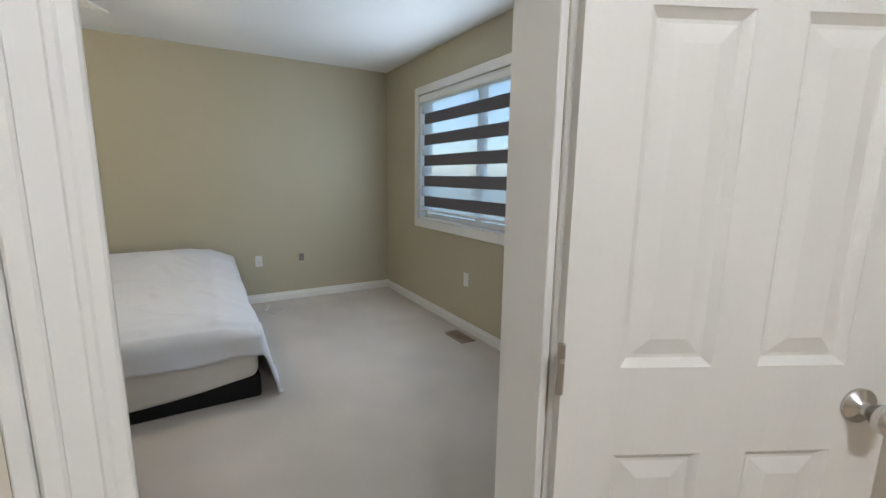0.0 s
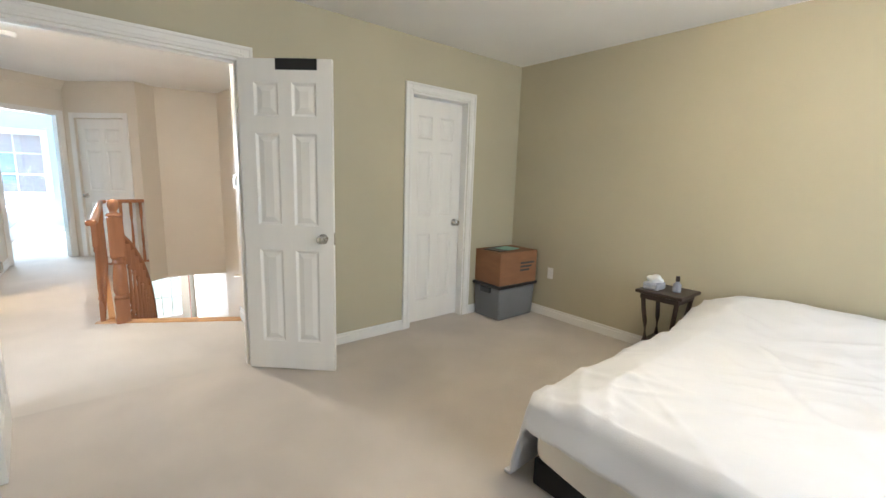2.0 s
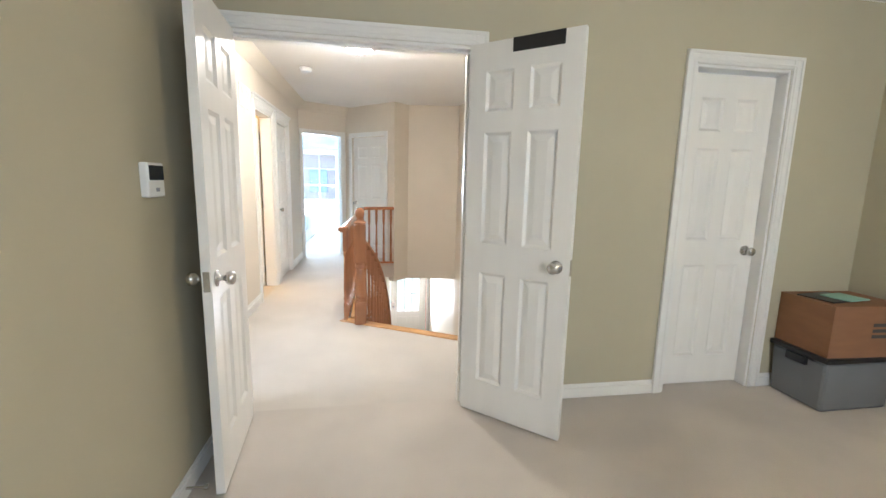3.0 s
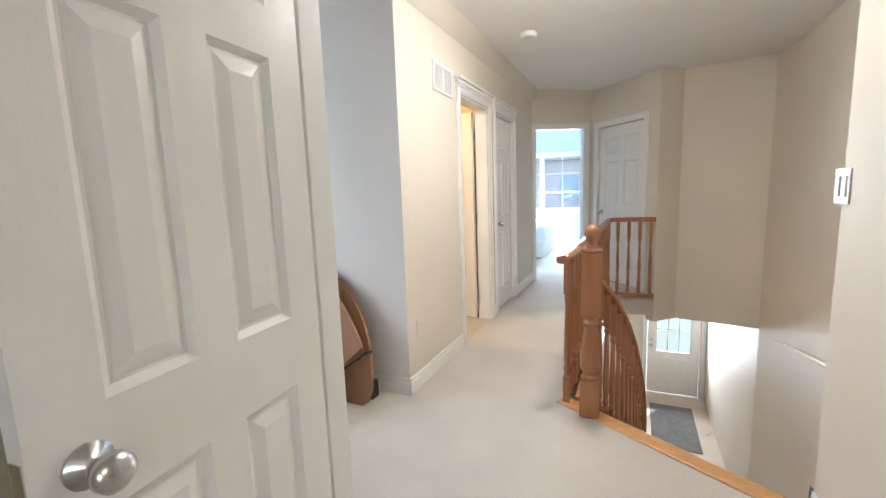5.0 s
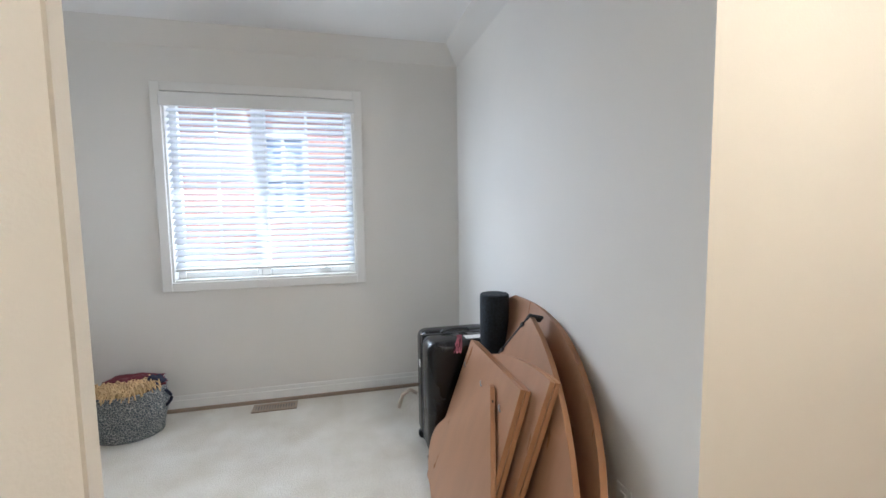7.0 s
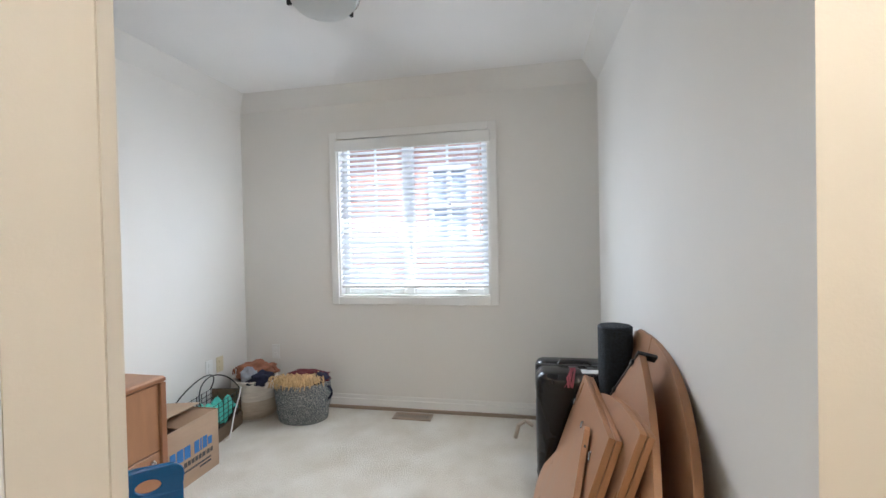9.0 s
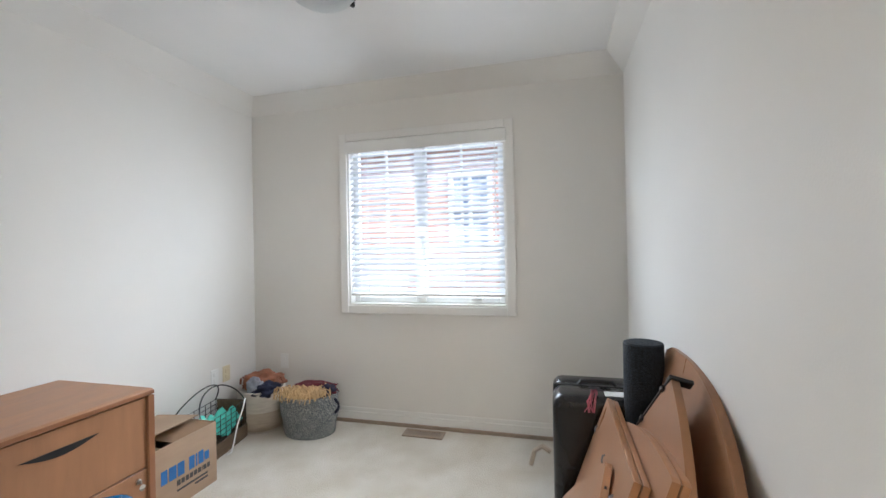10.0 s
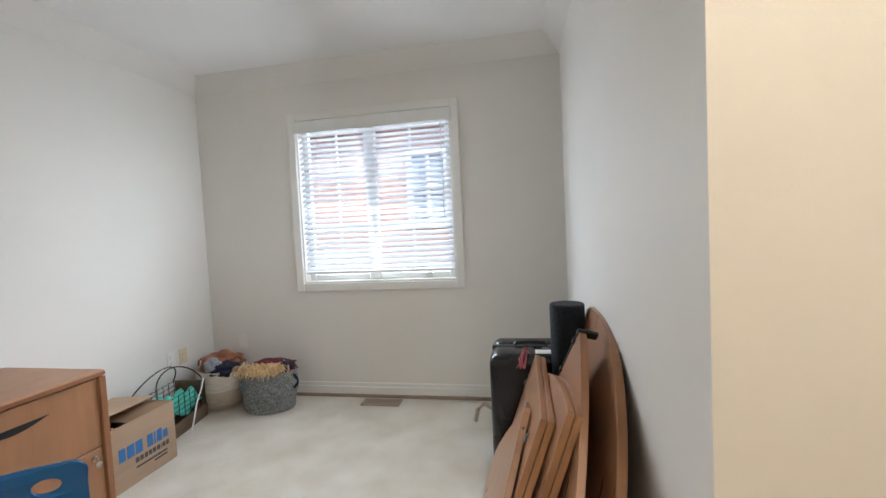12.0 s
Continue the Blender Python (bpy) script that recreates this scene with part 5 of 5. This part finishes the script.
# wire basket
wb = thing("wire_basket", "black wire basket on a wooden tray with turquoise cloth", "basket", pose(-2.02, -1.095, 0, 0, 0, 10) @ Matrix.Diagonal((1.28, 1.05, 1.08, 1)))
bm = bm_new()
for d in ((-0.19, 0.19, -0.11, -0.10, 0.0, 0.085), (-0.19, 0.19, 0.10, 0.11, 0.0, 0.085), (-0.19, -0.18, -0.10, 0.10, 0.0, 0.085), (0.18, 0.19, -0.10, 0.10, 0.0, 0.085), (-0.18, 0.18, -0.10, 0.10, 0.0, 0.01), (-0.19, -0.18, -0.10, 0.10, 0.085, 0.24)):
    add_box(bm, *d, 0.002)
part("tray", bm, mk("dark_tray_wood", (0.13, 0.085, 0.05), 0.6, 0.3, 8, 0.1, 60, stretch=(1, 6, 6)), wb, "dark wooden tray")
bm = bm_new()
for s in (-1, 1):
    for z in (0.09, 0.12, 0.15, 0.18, 0.21, 0.24):
        add_cyl(bm, (-0.185, s * 0.105, z), (0.185, s * 0.105, z), 0.0022, seg=6)
    for i in range(9):
        x = -0.18 + 0.045 * i
        add_cyl(bm, (x, s * 0.105, 0.08), (x, s * 0.105, 0.245), 0.0022, seg=6)
for s in (-1, 1):
    for z in (0.12, 0.18, 0.24):
        add_cyl(bm, (s * 0.185, -0.105, z), (s * 0.185, 0.105, z), 0.0022, seg=6)
part("wires", bm, BLACK, wb, "black wire grid")
for s in (-1, 1):
    bm = bm_new()
    add_tube(bm, [(-0.175 * math.cos(math.pi * i / 16), s * (0.105 - 0.085 * math.sin(math.pi * i / 16)), 0.24 + 0.15 * math.sin(math.pi * i / 16)) for i in range(17)], 0.004, 8)
    part("handle", bm, BLACK, wb, "arched wire handle")
bm = bm_new()
bmesh.ops.create_grid(bm, x_segments=26, y_segments=18, size=1)
for v in bm.verts:
    x, y = v.co.x, v.co.y
    v.co = Vector((0.0 + 0.17 * x, 0.09 * y, 0.19 + 0.06 * noise.noise(Vector((x * 2.3, y * 2.3, 1.7))) + 0.02 * noise.noise(Vector((x * 6, y * 6, 4.0))) + 0.06 * max(0, x) - 0.08 * y * y))
bmesh.ops.solidify(bm, geom=bm.faces[:], thickness=0.01)
tagged(part("turquoise_cloth", bm, TEAL, None, smooth=True), "crumpled turquoise cloth in the wire basket", "cloth").matrix_basis = wb.matrix_basis
bm = bm_new()
add_tube(bm, [(-2.20, -0.98, 0.27), (-2.19, -0.965, 0.30), (-2.16, -0.955, 0.25), (-2.10, -0.95, 0.16), (-2.06, -0.945, 0.06), (-2.03, -0.94, 0.006), (-2.00, -0.95, 0.006)], 0.005, 8)
tagged(part("white_cable", bm, WHITEPL, None, smooth=True), "white cable hanging over the wire basket", "cable")


def rope_basket(name, cx, cy, r, h, mat, label, band=None, wide=1.0):
    o = thing(name, label, "basket")
    bm = bm_new()
    prof = []
    n = 18
    for i in range(n + 1):
        z = h * i / n
        rr = r * (0.86 + 0.14 * min(1, z / (0.5 * h)))
        prof += [(rr, z), (rr + 0.004, z + h / n * 0.5)]
    prof = prof[:-1] + [(r - 0.012, h), (r * 0.86 - 0.012, 0.015), (0, 0.015)]
    add_lathe(bm, [(0, 0)] + prof, cx, cy, 40)
    for v in bm.verts:
        v.co.y = cy + (v.co.y - cy) * wide + 0.004 * math.sin(9 * v.co.x + 30 * v.co.z)
    part("body", bm, mat, o, smooth=True)
    if band:
        bm = bm_new()
        add_lathe(bm, [(r * 0.87, 0.01), (r * 0.965 + 0.006, 0.2 * h), (r + 0.006, 0.5 * h), (r + 0.0055, 0.505 * h), (r * 0.95, 0.505 * h)], cx, cy, 40)
        part("band", bm, band, o, "darker lower band", True)
    return o


rope_basket("rope_basket", -2.45, -1.035, 0.165, 0.295, ROPE, "cream rope basket filled with clothes", ROPE2)
PATT = mk("grey_patterned_weave", (0.11, 0.125, 0.14), 0.9, 0.1, 8, 0.4, 120)
nt2 = PATT.node_tree
vor = nt2.nodes.new("ShaderNodeTexVoronoi")
vor.feature = "DISTANCE_TO_EDGE"
vor.inputs["Scale"].default_value = 80
rp = nt2.nodes.new("ShaderNodeValToRGB")
rp.color_ramp.elements[0].position, rp.color_ramp.elements[1].position = 0.05, 0.10
rp.color_ramp.elements[0].color, rp.color_ramp.elements[1].color = (0.42, 0.42, 0.40, 1), (0.075, 0.095, 0.11, 1)
tcn = nt2.nodes.new("ShaderNodeTexCoord")
nt2.links.new(tcn.outputs["Object"], vor.inputs["Vector"])
nt2.links.new(vor.outputs["Distance"], rp.inputs[0])
nt2.links.new(rp.outputs[0], nt2.nodes["Principled BSDF"].inputs["Base Color"])
pb = rope_basket("patterned_basket", -2.44, -0.625, 0.168, 0.285, PATT, "grey patterned woven basket with straw and dark cloth", wide=1.24)
for s in (-1, 1):
    bm = bm_new()
    add_tube(bm, [(-2.44 + 0.02 * s, -0.625 + s * (0.212 + 0.032 * math.sin(math.pi * i / 10)), 0.16 + 0.10 * i / 10) for i in range(11)], 0.009, 8)
    part("handle", bm, NAVY, pb, "dark loop handle")


def heap(name, cx, cy, z, rx, ry, rz, mat, label, seed, rough_=0.35):
    bm = bm_new()
    bmesh.ops.create_icosphere(bm, subdivisions=4, radius=1)
    for v in bm.verts:
        k = 1 + rough_ * noise.noise(v.co * 2.2 + Vector((seed, 0, 0))) + 0.18 * noise.noise(v.co * 7 + Vector((0, seed, 0)))
        v.co = Vector((v.co.x * rx * k, v.co.y * ry * k, v.co.z * rz * k))
    bmesh.ops.translate(bm, vec=(cx, cy, z), verts=bm.verts)
    return tagged(part(name, bm, mat, None, smooth=True), label, "cloth")


heap("knit_cloth", -2.49, -1.05, 0.325, 0.125, 0.145, 0.075, RUST, "rust knitted cloth in the rope basket", 1)
heap("dark_cloth", -2.40, -0.965, 0.295, 0.10, 0.095, 0.055, NAVY, "navy cloth in the rope basket", 2)
heap("grey_cloth", -2.355, -1.02, 0.315, 0.045, 0.06, 0.075, GREYCL, "grey cloth in the rope basket", 3)
heap("wine_cloth", -2.48, -0.61, 0.285, 0.115, 0.175, 0.06, WINE, "wine red cloth in the patterned basket", 4)


def fringe(name, cx, cy, z, n, spread, mat, label, seed):
    """Loose strands spilling over a rim."""
    rnd = random.Random(seed)
    bm = bm_new()
    for i in range(n):
        a = rnd.uniform(0, 2 * math.pi)
        q = rnd.uniform(0.2, 1.0)
        x, y = cx + rnd.gauss(0, spread * 0.35), cy + rnd.gauss(0, spread * 0.5)
        dx, dy = math.cos(a) * 0.05 * q, math.sin(a) * 0.05 * q
        zz = z + rnd.uniform(-0.01, 0.025)
        add_tube(bm, [(x, y, zz), (x + dx * 0.5, y + dy * 0.5, zz + 0.022), (x + dx, y + dy, zz + 0.008), (x + dx * 1.25, y + dy * 1.25, zz - 0.025)], 0.0038, 4)
    return tagged(part(name, bm, mat), label, "straw", kind="stuff")


fringe("straw_tassels", -2.355, -0.70, 0.295, 260, 0.10, STRAW, "straw coloured fringe spilling out of the basket", 5)
fringe("straw_tassels", -2.34, -0.565, 0.305, 260, 0.09, STRAW, "straw coloured fringe spilling out of the basket", 15)
heap("dark_cloth", -2.44, -0.49, 0.295, 0.07, 0.06, 0.05, NAVY, "dark cloth at the patterned basket's rim", 8)
fringe("rust_fringe", -2.47, -1.08, 0.325, 110, 0.10, RUST, "rust knitted fringe on the rope basket", 6)

outlet(pose(-2.25, -1.275, 0.405, 0, 0, 180))
outlet(pose(-2.36, -1.275, 0.405, 0, 0, 180), "ivory cable plate beside the outlet", IVORY)
outlet(pose(-2.68, -1.0, 0.43, 0, 0, 90))
outlet(pose(-0.70, 1.556, 0.36, 0, 0, 0))
floor_register(-2.62, -2.51, 0.05, 0.34, BROWNMET, "tan metal floor vent in the pale carpet")

# suitcase
sc = thing("suitcase", "glossy black hard-shell suitcase standing against the wall", "suitcase")
for x0, x1 in ((-1.955, -1.80), (-1.795, -1.60)):
    bm = bm_new()
    add_box(bm, x0, x1, 1.085, 1.50, 0.05, 0.66, 0.045, seg=4)
    part("shell", bm, GLOSSBLACK, sc, smooth=True)
boxpart("zip", (-1.81, -1.785, 1.09, 1.495, 0.06, 0.655), BLACK, sc)
for x in (-1.92, -1.65):
    for y in (1.11, 1.45):
        bm = bm_new()
        add_cyl(bm, (x - 0.012, y, 0.026), (x + 0.012, y, 0.026), 0.026, seg=16)
        part("wheel", bm, BLACK, sc)
bm = bm_new()
add_tube(bm, [(-1.80, 1.20, 0.656), (-1.80, 1.21, 0.669), (-1.80, 1.28, 0.673), (-1.80, 1.35, 0.669), (-1.80, 1.36, 0.656)], 0.008, 8)
part("handle", bm, BLACK, sc)
boxpart("tag", (-1.70, -1.64, 1.30, 1.40, 0.6595, 0.662), WHITEPL, sc, 0, "white paper label")
boxpart("sticker", (-1.86, -1.83, 1.082, 1.086, 0.46, 0.50), WHITEPL, sc, 0, "white sticker")
bm = bm_new()
add_tube(bm, [(-1.86, 1.07, 0.30), (-1.87, 1.03, 0.32), (-1.90, 0.99, 0.28), (-1.92, 0.97, 0.20)], 0.012, 6)
part("strap", bm, ROPE2, sc, "pale tag strap")
bm = bm_new()
rr_ = random.Random(3)
for i in range(9):
    add_tube(bm, [(-1.64, 1.27, 0.664), (-1.62 + rr_.uniform(-0.01, 0.01), 1.255 + rr_.uniform(-0.012, 0.012), 0.69), (-1.585 + rr_.uniform(-0.012, 0.012), 1.24 + rr_.uniform(-0.02, 0.02), 0.655), (-1.582 + rr_.uniform(-0.01, 0.01), 1.23 + rr_.uniform(-0.02, 0.02), 0.61)], 0.0022, 5)
part("ribbon", bm, mk("pink_ribbon", (0.45, 0.12, 0.16), 0.8, 0.4, 30, 0.0), sc, "pink ribbon on the handle")

rl = thing("foam_roller", "speckled black foam roller standing on end", "foam roller")
bm = bm_new()
add_lathe(bm, [(0.070, 0.0), (0.076, 0.006), (0.076, 0.894), (0.070, 0.90), (0.0, 0.90)], -1.61, 1.445, 32)
part("cylinder", bm, FOAM, rl)


# leaning table parts
def board(name, outline, thick, m, label, layers=1, rim=GOLDEDGE, mat=BOARD):
    """A flat board, or two laid together: outline in its own x, z; thickness along y; edges banded."""
    o = thing(name, label, "table part", m)
    n = len(outline)
    for k in range(layers):
        y0 = k * (thick + 0.0025)
        bm = bm_new()
        c = 0.0022
        mx, mz = sum(p[0] for p in outline) / n, sum(p[1] for p in outline) / n
        inner = []
        for x, z in outline:
            d = Vector((mx - x, mz - z)).normalized() * c
            inner.append((x + d.x, z + d.y))
        rings = [[bm.verts.new((x, y, z)) for x, z in q] for q, y in ((inner, y0), (outline, y0 + c), (outline, y0 + thick - c), (inner, y0 + thick))]
        bm.faces.new(rings[0])
        bm.faces.new(list(reversed(rings[-1])))
        for a, b in zip(rings, rings[1:]):
            for i in range(n):
                f = bm.faces.new((a[i], b[i], b[(i + 1) % n], a[(i + 1) % n]))
                f.material_index = 1
        part("panel", bm, [mat, rim], o)
    return o


def superarc(cx, cz, rx, rz, p, a0, a1, n=28):
    """A squarish arc in x, z."""
    q = []
    for i in range(n + 1):
        a = radians(a0 + (a1 - a0) * i / n)
        q.append((cx + rx * abs(math.cos(a)) ** (2 / p), cz + rz * abs(math.sin(a)) ** (2 / p)))
    return q


def bow(a, m, b, n=16):
    """A smooth bend from a to b by way of m."""
    a, m, b = Vector(a), Vector(m), Vector(b)
    k = 2 * m - (a + b) / 2
    return [tuple((1 - u) ** 2 * a + 2 * u * (1 - u) * k + u * u * b) for u in (i / n for i in range(n + 1))]


LEAN = 14
top1 = board("half_round_tabletop", [(-0.62, 0.006), (-0.585, 0.03)] + superarc(-1.43, 0.06, 0.862, 0.866, 2.2, 2, 90) + [(-1.56, 0.922), (-1.62, 0.90), (-1.66, 0.006)], 0.028, pose(0, 1.315, 0.0, -LEAN, 0, 0), "half-round beech tabletop leaning on the wall")
top2 = board("sector_tabletop", bow((-1.185, 0.907), (-0.845, 0.70), (-0.602, 0.383)) + [(-0.805, 0.189), (-0.935, 0.276), (-1.00, 0.008), (-1.38, 0.008), (-1.41, 0.667)], 0.024, pose(0, 1.225, 0.0, -LEAN, 0, 0), "sector-shaped beech tabletop with black brackets on its edges")
for (x0, z0), (x1, z1) in (((-1.412, 0.660), (-1.185, 0.912)), ((-0.81, 0.170), (-0.565, 0.365))):
    bm = bm_new()
    d = Vector((x1 - x0, 0, z1 - z0))
    q = pose((x0 + x1) / 2, 0.004, (z0 + z1) / 2) @ d.to_track_quat("X", "Z").to_matrix().to_4x4()
    add_box(bm, -d.length / 2, d.length / 2, -0.008, 0.010, -0.005, 0.005, 0.002, q)
    for e in (-0.32, 0.30):
        add_box(bm, e * d.length - 0.012, e * d.length + 0.012, -0.014, 0.0, -0.013, 0.003, 0.002, q)
    add_box(bm, d.length / 2 - 0.03, d.length / 2 + 0.004, -0.010, 0.060, -0.009, 0.006, 0.003, q)
    part("bracket", bm, BLACK, top2, "black metal edge bracket")
for x0, x1, y0, y1, h in ((-0.885, -0.71, 1.17, 1.275, 0.085), (-0.655, -0.60, 1.40, 1.475, 0.115)):
    bk = thing("bracket_foot", "black metal table bracket resting on the carpet", "bracket")
    boxpart("housing", (x0, x1, y0, y1, 0.0, h), BLACK, bk, 0.006)
    bm = bm_new()
    add_cyl(bm, (x1 - 0.035, y0 - 0.002, h * 0.55), (x1 - 0.035, y0 + 0.004, h * 0.55), 0.009, seg=12)
    part("bolt", bm, CHROME, bk)
board("table_leaf", [(-1.40, 0.008), (-0.845, 0.008), (-0.832, 0.772)] + bow((-0.85, 0.776), (-1.10, 0.762), (-1.34, 0.705), 10) + [(-1.40, 0.68)], 0.021, pose(-0.02, 1.12, 0, -18.5, 0, 0), "two beech table leaves with curved tops, leaning together", 2)
leaf_b = board("table_leaf", [(-1.52, 0.012), (-0.86, 0.012), (-0.885, 0.36), (-0.918, 0.718), (-1.53, 0.727)], 0.021, pose(-0.025, 1.05, 0, -20, 0, 0), "two straight beech table leaves with metal pins", 2)
for x, z in ((-1.494, 0.61), (-1.25, 0.61), (-1.02, 0.602)):
    bm = bm_new()
    add_tube(bm, [(x - 0.016, 0.002, z + 0.003), (x - 0.004, -0.008, z + 0.001), (x + 0.018, -0.012, z - 0.004), (x + 0.030, -0.011, z - 0.008)], 0.0032, 6)
    part("pin", bm, GREYPL, leaf_b, "bent metal pin")
front = board("curved_panel", [(-1.165, 0.648), (-1.148, 0.660), (-1.128, 0.655), (-0.90, 0.415), (-0.712, 0.20)] + bow((-0.705, 0.165), (-0.775, 0.062), (-0.90, 0.010), 8) + [(-1.0, 0.004), (-1.20, 0.010), (-1.32, 0.030), (-1.45, 0.072)] + bow((-1.50, 0.10), (-1.575, 0.20), (-1.52, 0.31), 8) + [(-1.44, 0.396)], 0.022, pose(0, 1.02, 0.0, -20, 0, 0), "curved beech panel standing in front of the stack")
# Solid black plugs give the dark of dowel holes that are not cut.
for x, z in ((-1.10, 0.600), (-0.93, 0.415), (-0.79, 0.262)):
    bm = bm_new()
    q = pose(x + 0.012, 0.011, z + 0.012, 0, 42, 0)
    add_cyl(bm, q @ Vector((-0.004, 0, 0)), q @ Vector((0.004, 0, 0)), 0.004, seg=8)
    part("hole_shade_plug", bm, BLACK, front)
